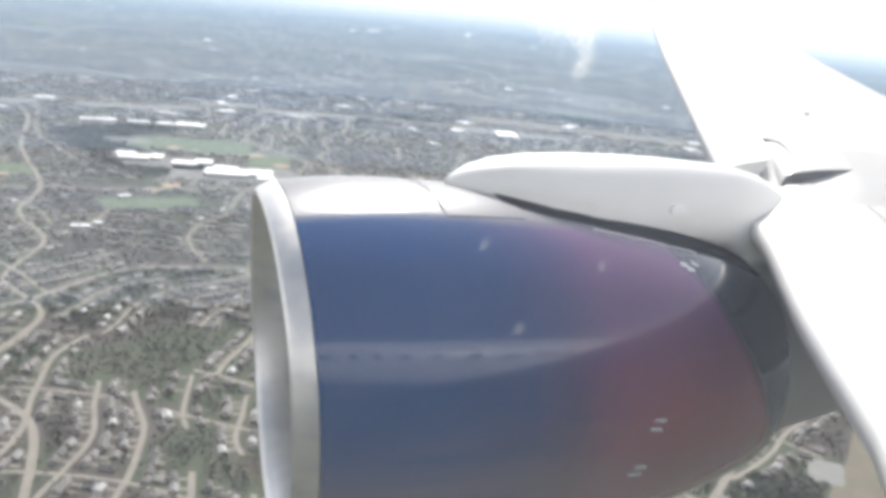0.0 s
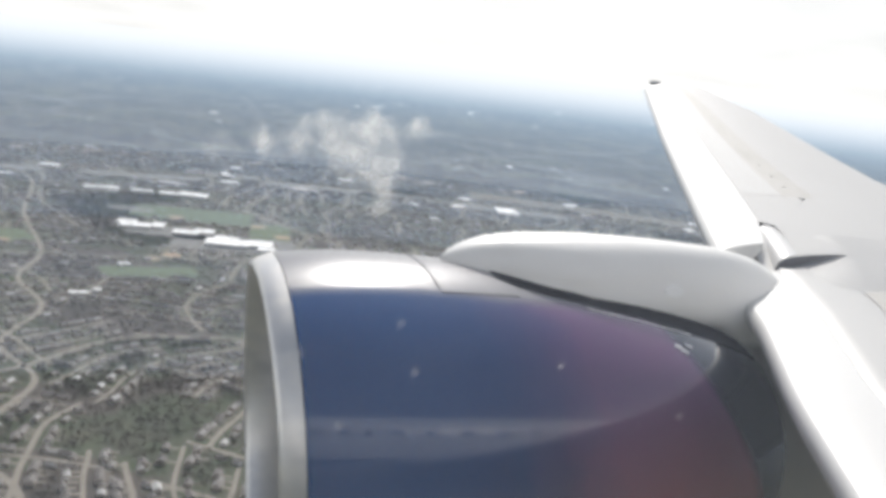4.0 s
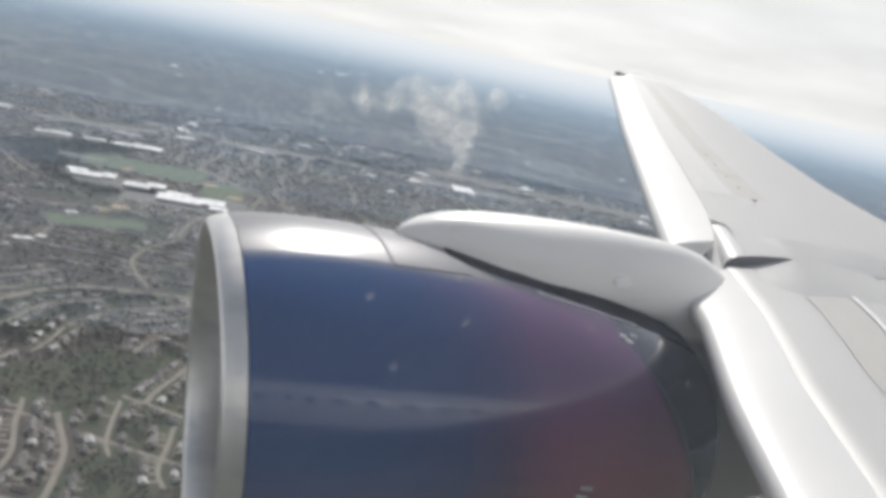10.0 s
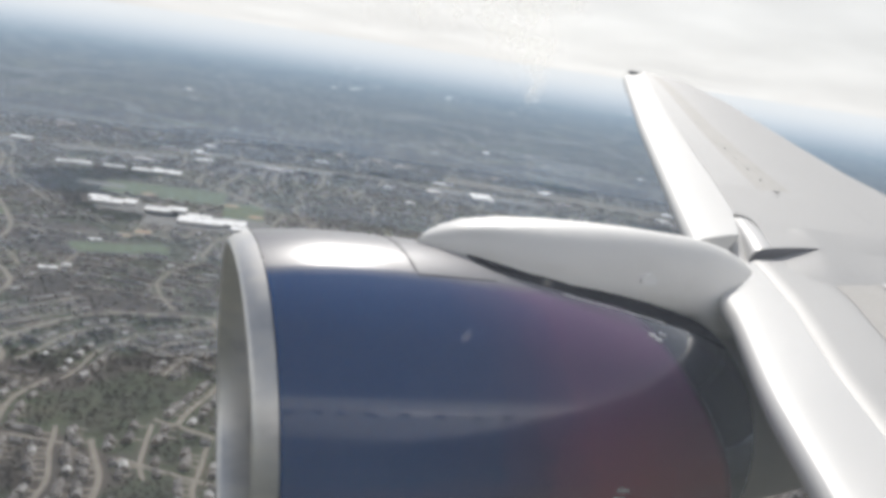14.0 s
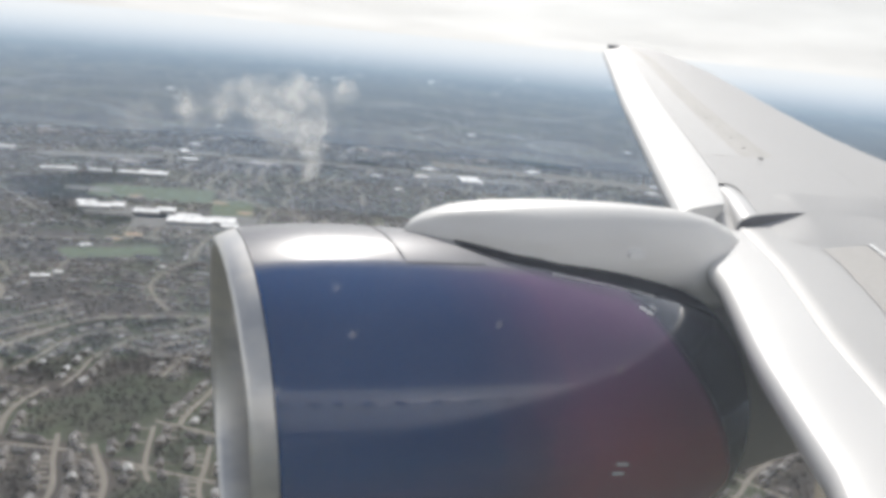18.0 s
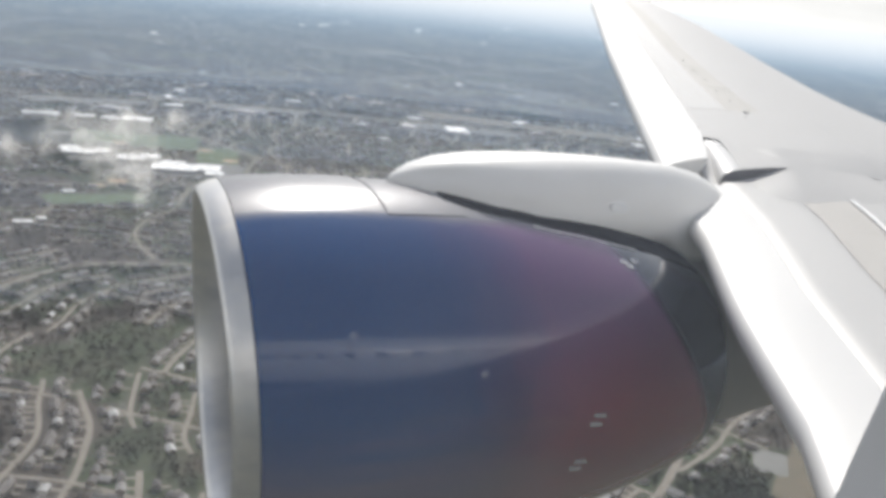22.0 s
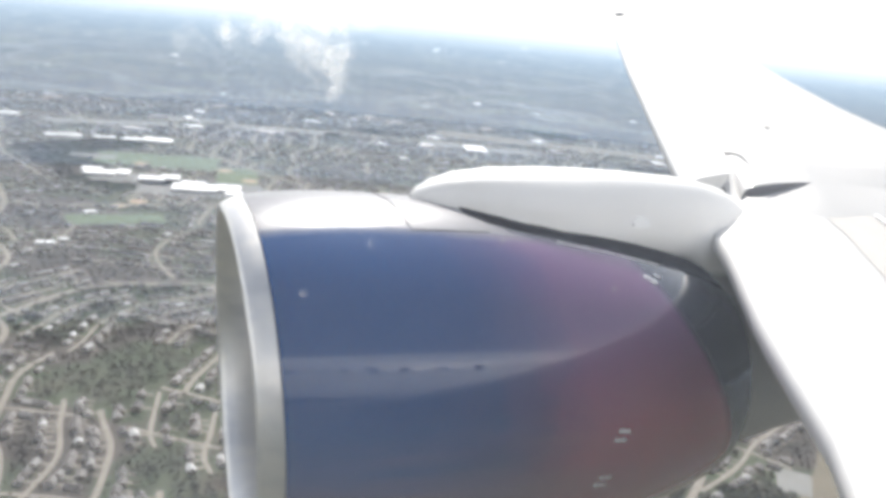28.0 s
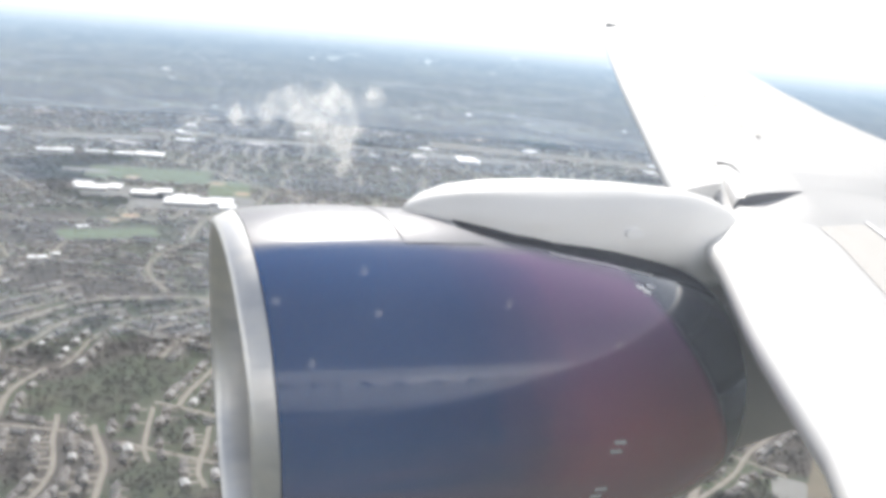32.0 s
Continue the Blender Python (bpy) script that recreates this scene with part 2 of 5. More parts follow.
def cowl_paint():
    """Glossy navy that turns to dark red aft and below; aft shade, ground and sky reflections are put into the colour.
    """
    m = Nodes("navy_and_red_cowl_paint")
    v = m.coords()
    sep = m.add("ShaderNodeSeparateXYZ", {0: v})
    low = m.add("ShaderNodeMath", {0: sep.outputs["Z"], 1: 0.15, 2: -1.66}, operation="MULTIPLY_ADD").outputs[0]
    along = m.add("ShaderNodeMath", {0: sep.outputs["X"], 1: low}, operation="ADD").outputs[0]
    wob = m.add("ShaderNodeMath", {0: m.noise(v, 1.4, 3), 1: 0.5, 2: along}, operation="MULTIPLY_ADD").outputs[0]
    f = m.add("ShaderNodeMapRange", {0: wob, 1: 0.55, 2: 2.95}).outputs[0]
    col = m.ramp(f, [(0, (0.0, 0.052, 0.19)), (0.10, (0.001, 0.049, 0.18)), (0.28, (0.018, 0.038, 0.14)), (0.41, (0.085, 0.036, 0.095)), (0.55, (0.29, 0.066, 0.098)), (0.74, (0.35, 0.078, 0.09))])
    high = m.add("ShaderNodeMapRange", {0: sep.outputs["Z"], 1: -1.9, 2: -1.15, 3: 0.0, 4: 0.62}, interpolation_type="SMOOTHSTEP").outputs[0]
    col = m.mix(high, col, (0.002, 0.048, 0.175))
    aft_shade = m.add("ShaderNodeMath", {0: sep.outputs["Z"], 1: 0.69, 2: sep.outputs["X"]}, operation="MULTIPLY_ADD").outputs[0]
    fine = m.noise(v, 5, 5)
    col = m.mix(m.ramp(fine, [(0.45, (0, 0, 0)), (0.8, (0.05, 0.05, 0.05))]), col, (0.10, 0.11, 0.14))
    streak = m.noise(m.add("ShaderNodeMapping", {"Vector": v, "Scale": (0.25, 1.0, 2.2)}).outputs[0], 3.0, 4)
    # underside paled in the colour to imitate the ground's reflection
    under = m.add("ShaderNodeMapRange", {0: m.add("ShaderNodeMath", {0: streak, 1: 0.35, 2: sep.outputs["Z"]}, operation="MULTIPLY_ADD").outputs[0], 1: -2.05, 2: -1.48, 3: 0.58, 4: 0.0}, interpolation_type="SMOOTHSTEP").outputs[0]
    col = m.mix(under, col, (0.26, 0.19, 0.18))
    # aft end painted near black for the shade of wing and pylon
    col = m.mix(m.add("ShaderNodeMapRange", {0: aft_shade, 1: 3.42, 2: 3.56}, interpolation_type="SMOOTHSTEP").outputs[0], col, (0.02, 0.023, 0.042))
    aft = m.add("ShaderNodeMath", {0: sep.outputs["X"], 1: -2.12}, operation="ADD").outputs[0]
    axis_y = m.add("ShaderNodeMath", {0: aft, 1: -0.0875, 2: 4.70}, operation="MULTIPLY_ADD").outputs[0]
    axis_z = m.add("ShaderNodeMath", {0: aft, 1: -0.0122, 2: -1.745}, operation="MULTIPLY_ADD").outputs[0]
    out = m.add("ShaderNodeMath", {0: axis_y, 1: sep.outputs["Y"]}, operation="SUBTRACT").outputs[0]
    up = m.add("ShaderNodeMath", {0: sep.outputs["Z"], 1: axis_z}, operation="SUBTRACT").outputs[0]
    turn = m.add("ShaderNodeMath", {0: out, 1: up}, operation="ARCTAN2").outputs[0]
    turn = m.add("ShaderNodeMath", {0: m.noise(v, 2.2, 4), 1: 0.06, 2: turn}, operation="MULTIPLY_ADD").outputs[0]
    # pale grey over the top: the bright sky's reflection painted in
    sky_sheen = m.add("ShaderNodeMapRange", {0: turn, 1: 0.43, 2: 0.55, 3: 1.0, 4: 0.0}, interpolation_type="SMOOTHSTEP").outputs[0]
    sky_sheen = m.add("ShaderNodeMath", {0: sky_sheen, 1: m.add("ShaderNodeMapRange", {0: sep.outputs["X"], 1: 3.5, 2: 4.3, 3: 1.0, 4: 0.0}, interpolation_type="SMOOTHSTEP").outputs[0]}, operation="MULTIPLY").outputs[0]
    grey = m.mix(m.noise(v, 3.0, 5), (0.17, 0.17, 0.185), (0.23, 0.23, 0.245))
    metal = m.add("ShaderNodeMath", {0: sky_sheen, 1: 0.12}, operation="MULTIPLY").outputs[0]
    rough = m.add("ShaderNodeMapRange", {0: sky_sheen, 3: 0.1, 4: 0.33}).outputs[0]
    m.set(Base_Color=m.mix(sky_sheen, col, grey), Metallic=metal, Roughness=rough, Coat_Weight=m.add("ShaderNodeMapRange", {0: sky_sheen, 3: 0.38, 4: 0.0}).outputs[0], Coat_Roughness=0.05, Specular_IOR_Level=m.add("ShaderNodeMapRange", {0: sky_sheen, 3: 0.45, 4: 0.24}).outputs[0])
    return m.mat


COWL = cowl_paint()


# ---- mesh helpers ----
def mesh_of(name, verts, faces, mat, smooth=True):
    me = bpy.data.meshes.new(name)
    me.from_pydata([tuple(v) for v in verts], [], faces)
    me.materials.append(mat)
    if smooth:
        me.polygons.foreach_set("use_smooth", [True] * len(me.polygons))
        me.set_sharp_from_angle(angle=radians(60))
    me.update()
    return me


def part(name, me, parent, label=""):
    """Links a mesh as one object under a thing or a part."""
    ob = new(name, me)
    ob.parent = parent
    return tagged(ob, label)


def loft(rings, closed=True, caps=True):
    """Verts and faces through rings of equal length."""
    n = len(rings[0])
    verts = [p for r in rings for p in r]
    faces = []
    for i in range(len(rings) - 1):
        for j in range(n if closed else n - 1):
            k = (j + 1) % n
            faces.append((i * n + j, i * n + k, (i + 1) * n + k, (i + 1) * n + j))
    if caps and closed:
        faces.append(tuple(reversed(range(n))))
        faces.append(tuple(range((len(rings) - 1) * n, len(rings) * n)))
    return verts, faces


def lerp(table, x):
    """Piecewise linear table of (x, value, ...)."""
    xs = [r[0] for r in table]
    out = [float(np.interp(x, xs, [r[i] for r in table])) for i in range(1, len(table[0]))]
    return out[0] if len(out) == 1 else out


# ---- the airliner ----
airliner = tagged(new("airliner"), "white airliner with a navy and red engine, banking over suburbs", "airplane")
airliner.matrix_world = SHIP

ENG_X, ENG_Y, ENG_Z = 2.12, 4.70, -1.745
ENG = Matrix.Translation((ENG_X, ENG_Y, ENG_Z)) @ Matrix.Rotation(radians(-5.0), 4, "Z") @ Matrix.Rotation(radians(0.7), 4, "Y")


def revolve(profile, a0=0.0, a1=360.0, n=96, tilt=0.0):
    """A surface of revolution round the engine's axis; angles from the top, inboard positive. tilt leans forward stations."""
    full = abs(a1 - a0) >= 359.9
    m = n if full else n + 1
    rings = []
    for s, r in profile:
        ring = []
        for j in range(m):
            a = radians(a0 + (a1 - a0) * j / n)
            fade = tilt * max(0.0, 1 - max(s, 0) / 0.8)
            lean = fade * r * (-0.145 * math.cos(a) - (0.135 if math.sin(a) > 0 else 0.215) * math.sin(a))
            ring.append(ENG @ Vector((s + lean, -r * math.sin(a), r * math.cos(a))))
        rings.append(ring)
    return loft(rings, closed=full, caps=False)


engine = part("engine", None, airliner, "turbofan engine with a bright intake lip and a navy to red cowl")
LIP_PROFILE = [(0.06, 0.83), (-0.06, 0.85), (-0.12, 0.872), (-0.155, 0.895), (-0.165, 0.913), (-0.158, 0.93), (-0.135, 0.948), (-0.09, 0.970), (-0.045, 0.985)]
COWL_PROFILE = [(-0.04, 0.987), (0.1, 1.015), (0.25, 1.033), (0.5, 1.047), (0.8, 1.05), (1.1, 1.046), (1.5, 1.025), (1.9, 0.985), (2.2, 0.94), (2.5, 0.88), (2.75, 0.815), (2.9, 0.765), (2.94, 0.75)]
LEAN = 1.0
part("intake_lip", mesh_of("intake_lip", *revolve(LIP_PROFILE, tilt=LEAN), LIP_METAL), engine, "bare dull metal intake lip with reflection streaks in its colour")
part("intake_duct", mesh_of("intake_duct", *revolve([(0.06, 0.83), (0.3, 0.82), (0.7, 0.85), (1.0, 0.87)], tilt=LEAN), DUCT), engine, "dull grey intake lining")
SPLIT = 25.0
part("upper_cowl", mesh_of("upper_cowl", *revolve(COWL_PROFILE, -SPLIT, SPLIT, 24, LEAN), COWL), engine, "upper cowl strip with the sky's sheen put into its colour")
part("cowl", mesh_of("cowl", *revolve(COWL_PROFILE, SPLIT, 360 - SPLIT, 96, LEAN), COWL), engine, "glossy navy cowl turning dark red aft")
part("cowl_rim", mesh_of("cowl_rim", *revolve([(2.94, 0.75), (2.95, 0.735), (2.8, 0.73), (2.4, 0.74)]), DARK), engine)
part("core_cowl", mesh_of("core_cowl", *revolve([(2.3, 0.62), (2.8, 0.60), (3.3, 0.54), (3.8, 0.45), (4.1, 0.40), (4.1, 0.37), (3.7, 0.35)]), CORE), engine, "heat-stained core exhaust cowl")
part("exhaust_cone", mesh_of("exhaust_cone", *revolve([(3.6, 0.30), (4.3, 0.24), (4.7, 0.10), (4.85, 0.01)], n=32), CORE), engine)
fan = part("fan", mesh_of("fan", *revolve([(1.0, 0.87), (1.02, 0.6), (1.0, 0.28), (0.85, 0.2), (0.68, 0.1), (0.6, 0.01)], n=48), DARK), engine, "dark fan with a pointed spinner")


def on_cowl(s, a, lift=0.0):
    """A point of the cowl's skin at a station and an angle from the top, inboard positive."""
    r = lerp(COWL_PROFILE, s) + lift
    c, q = math.cos(radians(a)), math.sin(radians(a))
    fade = LEAN * max(0.0, 1 - max(s, 0) / 0.8)
    return ENG @ Vector((s + fade * r * (-0.145 * c - (0.135 if q > 0 else 0.215) * q), -r * q, r * c))


def cowl_plate(name, line, width, mat, lift, label="", along=True):
    """A thin strip on the cowl along a line of (station, angle); width in metres."""
    top, bot = [], []
    for s, a in line:
        if along:
            da = math.degrees(width / 2 / lerp(COWL_PROFILE, s))
            top.append((s, a - da)), bot.append((s, a + da))
        else:
            top.append((s - width / 2, a)), bot.append((s + width / 2, a))
    rings = [[on_cowl(*t, lift), on_cowl(*b, lift), on_cowl(*b, lift - 0.012), on_cowl(*t, lift - 0.012)] for t, b in zip(top, bot)]
    return part(name, mesh_of(name, *loft(rings), mat, False), engine, label)


cowl_plate("cowl_seam", [(0.62, a) for a in range(-30, 26, 3)], 0.009, SEAM, 0.003, "dark joint between intake and fan cowl", along=False)
cowl_plate("cowl_seam", [(0.62 + 0.04 * i, 25.6 - 0.12 * i) for i in range(12)], 0.009, SEAM, 0.003, "dark joint along the upper cowl")
SHOULDER = [(0.64, 25.0), (1.05, 22.0), (1.3, 24.0), (1.6, 26.0), (2.0, 27.5), (2.9, 29.0)]
SHADE_ANGLES = [(1.0, 14.0), (1.1, 19.0), (1.3, 22.0), (1.6, 24.4), (2.0, 26.2), (2.9, 28.4)]
# dark strip laid on the cowl as the pylon's shade beside the seal
rings = [[on_cowl(q, 8 + (lerp(SHADE_ANGLES, q) - 8) * k / 6, 0.008) for k in range(7)] + [on_cowl(q, lerp(SHADE_ANGLES, q), -0.01), on_cowl(q, 8, -0.02)] for q in [1.0 + 0.095 * i for i in range(21)]]
part("pylon_seal", mesh_of("pylon_seal", *loft(rings), PYLON_SHADE, False), engine, "dark strip for the seal and the pylon's shade on the cowl")
# bright strip added for the sky's reflection along the shoulder
cowl_plate("shoulder_sheen", [(1.5 + 0.06 * i, lerp(SHOULDER, 1.5 + 0.06 * i) + 0.5) for i in range(14)], 0.01, LIP_METAL, 0.005, "thin bright strip as the sky's reflection on the cowl shoulder")
for s0, a0 in ((1.71, 89.5), (1.69, 92.3), (1.66, 105.6), (1.64, 108.2)):
    cowl_plate("vent", [(s0 + 0.02 * i, a0 + 0.1 * i) for i in range(5)], 0.016, WHITE, 0.006, "small white drain vent")
for s0, a0 in ((2.16, 35.0), (2.10, 38.0), (2.06, 36.5)):
    cowl_plate("latch", [(s0, a0), (s0 + 0.05, a0 + 0.6)], 0.02, WHITE, 0.006, "small pale cowl latch")

# pylon: top and lower edge along its length, with its half width and its middle
PYLON = [  # aft, top, bottom, half width, middle
    (2.90, -0.686, -0.706, 0.01, 4.63), (2.955, -0.642, -0.74, 0.08, 4.625), (3.06, -0.588, -0.79, 0.16, 4.615), (3.21, -0.54, -0.84, 0.24, 4.60),
    (3.44, -0.504, -0.88, 0.32, 4.575), (3.71, -0.482, -0.91, 0.36, 4.555), (4.03, -0.466, -0.94, 0.33, 4.53), (4.39, -0.459, -0.96, 0.29, 4.505),
    (4.87, -0.468, -0.99, 0.27, 4.50), (5.05, -0.485, -1.12, 0.27, 4.52), (5.28, -0.518, -1.5, 0.27, 4.55), (5.53, -0.583, -1.75, 0.25, 4.62),
    (5.85, -0.71, -1.8, 0.22, 4.70), (6.1, -0.85, -1.8, 0.21, 4.72), (6.6, -0.9, -1.8, 0.20, 4.72), (7.4, -0.98, -1.6, 0.16, 4.72), (8.6, -0.98, -1.2, 0.04, 4.72)]


def pylon_ring(x, top, bottom, w, mid, n=36):
    """A section with a round back, flat sides and a wider foot."""
    ring = []
    for j in range(n):
        a = 2 * math.pi * j / n
        c, s = math.cos(a), math.sin(a)
        yy = math.copysign(abs(c) ** (0.62 if s > 0 else 0.4), c) * w
        zz = math.copysign(abs(s) ** (0.9 if s > 0 else 0.62), s)
        ring.append(Vector((x, mid - yy * (0.87 - 0.13 * zz), (top + bottom) / 2 + zz * (top - bottom) / 2)))
    return ring


pylon = part("pylon", mesh_of("pylon", *loft([pylon_ring(*r) for r in PYLON]), PYLON_WHITE), airliner, "white engine pylon fairing")
rim = [Vector((4.34 + 0.075 * math.cos(a * 0.5236), 4.232, -0.735 + 0.034 * math.sin(a * 0.5236))) for a in range(12)]
part("access_panel", mesh_of("access_panel", *loft([rim, [p + Vector((0, 0.04, 0)) for p in rim]]), PANEL, False), pylon, "pale oval access panel")

# wing: leading edge and trailing edge, by distance outboard
LE = [(-0.2, 1.15, -1.53), (1.2, 2.50, -1.29), (2.07, 3.33, -1.14), (3.0, 4.0, -0.97), (3.95, 4.82, -0.82), (4.86, 5.47, -0.68), (5.3, 5.72, -0.47), (6.1, 6.36, -0.32), (10.3, 9.76, 0.46), (17.05, 15.36, 1.72), (17.4, 15.95, 1.86)]
TE = [(-0.2, 11.7, -1.34), (1.2, 11.5, -1.1), (5.0, 11.0, -0.4), (7.2, 11.46, 0.02), (8.6, 12.21, 0.27), (10.9, 13.69, 0.71), (14.4, 16.1, 1.39), (17.0, 17.15, 1.93), (17.4, 17.05, 1.98)]


def slat_width(y):
    return min(min(0.66, 0.48 + 0.2 * (y - 5.0)) if y > 4.9 else 0.52, 0.28 * (lerp(TE, y)[0] - lerp(LE, y)[0]))


def wing_top(y, u, lift=0.0):
    """A point of the wing's upper skin at a fraction of the chord."""
    (xl, zl), (xt, zt) = lerp(LE, y), lerp(TE, y)
    c = xt - xl
    u0 = slat_width(y) / c
    k = max(0.0, (u - u0) / (1 - u0))
    h = 0.05 * (1 - k) + 0.008 * c * math.sin(math.pi * min(1.0, k)) if u >= u0 else 0.10 * math.sqrt(max(u, 0) / u0) - 0.05
    return Vector((xl + c * u, y, zl + (zt - zl) * u + lift + h))


def wing_ring(y, n=14):
    """A closed section of the wing behind the slat."""
    (xl, zl), (xt, zt) = lerp(LE, y), lerp(TE, y)
    c = xt - xl
    u0 = slat_width(y) / c - 0.03
    us = [u0 + (1 - u0) * (i / (n - 1)) for i in range(n)]
    up = [wing_top(y, max(u, u0 + 0.0301), -0.008) if i else wing_top(y, u0 + 0.0301, -0.05) - Vector((0.11, 0, 0)) for i, u in enumerate(us)]
    dn = [Vector((xl + c * u, y, zl + (zt - zl) * u - 0.16 * c * math.sqrt(max(u, 0)) * (1 - u) - 0.012)) for u in reversed(us)]
    return up + dn


STATIONS = [-0.2, 0.5, 1.2, 1.6, 2.07, 2.5, 3.0, 3.5, 3.95, 4.4, 4.65, 4.86, 5.1, 5.3, 5.8, 6.6, 7.6, 8.6, 10.3, 12.5, 14.5, 16.2, 17.05, 17.4]
wing = part("wing", mesh_of("wing", *loft([wing_ring(y) for y in STATIONS]), WING_GREY), airliner, "pale grey wing with off-white slats")


def slat(y0, y1, label):
    """A leading edge slat with a round nose."""
    rings = []
    for i in range(17):
        y = y0 + (y1 - y0) * i / 16
        xl, zl = lerp(LE, y)
        c = lerp(TE, y)[0] - xl
        w = slat_width(y)
        ease = Vector((5.72 - 0.8 * (5.3 - y) - xl, 0, -0.47 - 0.187 * (5.3 - y) - zl)) if 4.9 < y < 5.3 else Vector()
        ring = [wing_top(y, w / c * f) for f in (1.0, 0.8, 0.6, 0.42, 0.28, 0.17, 0.08, 0.03)]
        ring += [Vector((xl - 0.004, y, zl - 0.07)), Vector((xl, y, zl - 0.11)), Vector((xl + 0.03, y, zl - 0.16)), Vector((xl + 0.1, y, zl - 0.21)), Vector((xl + w * 0.4, y, zl - 0.22)), Vector((xl + w * 0.8, y, zl - 0.08)), Vector((xl + w, y, zl + 0.02))]
        rings.append([p + ease for p in ring])
    return part("slat", mesh_of("slat", *loft(rings), SLAT_METAL), wing, label)


slat(5.02, 17.05, "long outboard slat in glossy off-white paint")
slat(0.45, 4.78, "inboard slat in glossy off-white paint")


# panels behind the slats, with dark joints between them
rings = []
for i in range(44):  # skin right behind the inboard slat
    y = 0.5 + 4.3 * i / 43
    (xl, zl), (xt, zt) = lerp(LE, y), lerp(TE, y)
    edge_x = xl + slat_width(y)
    front = wing_top(y, slat_width(y) / (xt - xl), 0.006)
    back = wing_top(y, (edge_x + 0.62 - xl) / (xt - xl), 0.006)
    rings.append([Vector((edge_x - 0.015, y, front.z - 0.012))] + [front.lerp(back, f) + Vector((0, 0, 0.006 * math.sin(math.pi * f))) for f in (0.0, 0.25, 0.5, 0.75, 1.0)] + [back + Vector((0.05, 0, -0.007))])
part("panel", mesh_of("panel", *loft(rings, closed=False, caps=False), WING_PALE), wing, "pale skin panel behind the inboard slat")
rings = []
for i in range(36):
    y = 0.5 + 3.9 * i / 35
    (xl, zl), (xt, zt) = lerp(LE, y), lerp(TE, y)
    x0 = xl + slat_width(y) + 0.655
    rings.append([wing_top(y, (x0 + 0.55 * f - xl) / (xt - xl), 0.004) for f in (0.0, 0.5, 1.0)])
part("walkway", mesh_of("walkway", *loft(rings, closed=False, caps=False), WALK), wing, "scuffed beige walkway panel on the wing")
for name, label, mat, near_x, far_x, lift in (("panel", "pale skin panel behind the outboard slat", WING_PALE, -0.01, 0.60, 0.006), ("panel", "stained pale skin panel along the front spar", WALK, 0.60, 1.15, 0.004)):
    rings = []
    for i in range(60):
        y = 6.66 + 10.04 * i / 59
        (xl, zl), (xt, zt) = lerp(LE, y), lerp(TE, y)
        k = min(1.0, (xt - xl) / 4.6)
        x0 = xl + slat_width(y)
        rings.append([wing_top(y, (x0 + k * (near_x + (far_x - near_x) * f) - xl) / (xt - xl), lift) for f in (0.0, 0.33, 0.67, 1.0)])
    part(name, mesh_of(name, *loft(rings, closed=False, caps=False), mat), wing, label)
rings = []
for i in range(36):  # pale line behind the walkway
    y = 0.5 + 4.1 * i / 35
    (xl, zl), (xt, zt) = lerp(LE, y), lerp(TE, y)
    x0 = xl + slat_width(y) + 1.24
    rings.append([wing_top(y, (x0 + 0.05 * f - xl) / (xt - xl), 0.007) for f in (0.0, 1.0)])
part("edge_line", mesh_of("edge_line", *loft(rings, closed=False, caps=False), PANEL), wing, "pale sealed joint behind the walkway")
for y, u, r in ((6.6, 0.335, 0.035), (7.1, 0.338, 0.022), (7.6, 0.34, 0.02), (8.2, 0.345, 0.022), (8.8, 0.35, 0.022), (9.5, 0.35, 0.022), (6.4, 0.31, 0.016), (10.4, 0.36, 0.014)):
    base = wing_top(y, u)
    rings = [[base + Vector((q * math.cos(a * 0.785), q * math.sin(a * 0.785), z)) for a in range(8)] for q, z in ((r, -0.01), (r * 0.8, r * 0.5))]
    part("fastener", mesh_of("fastener", *loft(rings), FITTING), wing, "dark fitting on the wing skin")

# fixed nose between the slats at the pylon, and the step beside the inboard slat
NOSE = [(5.97, -0.70), (5.957, -0.645), (5.965, -0.60), (5.99, -0.562), (6.035, -0.535), (6.09, -0.520), (6.15, -0.512), (6.20, -0.512), (6.24, -0.516)]
CREST = [(6.14, -0.516), (6.3, -0.494), (6.45, -0.480), (6.6, -0.470), (6.76, -0.462)]
rings = []
for i in range(11):
    f = 1.45 * i / 10
    rings.append([Vector((x + 0.36 * f, 4.85 + 0.49 * f, z + (0.165 - 0.09 * min(1.0, max(0.0, x - 6.0))) * f - 0.03 * f * f)) for x, z in NOSE])
part("fixed_nose", mesh_of("fixed_nose", *loft(rings, closed=False), SLAT_METAL), wing, "short white rounded nose between the slats")


def crest_lift(x):
    """Height of the raised skin above the wing at the step, fading out aft."""
    (xl, zl), (xt, zt) = lerp(LE, 4.85), lerp(TE, 4.85)
    k = min(x, 6.76)
    return (lerp(CREST, k) - wing_top(4.85, (k - xl) / (xt - xl)).z) * max(0.0, 1 - max(0.0, x - 6.76) / 1.3)


rings = []
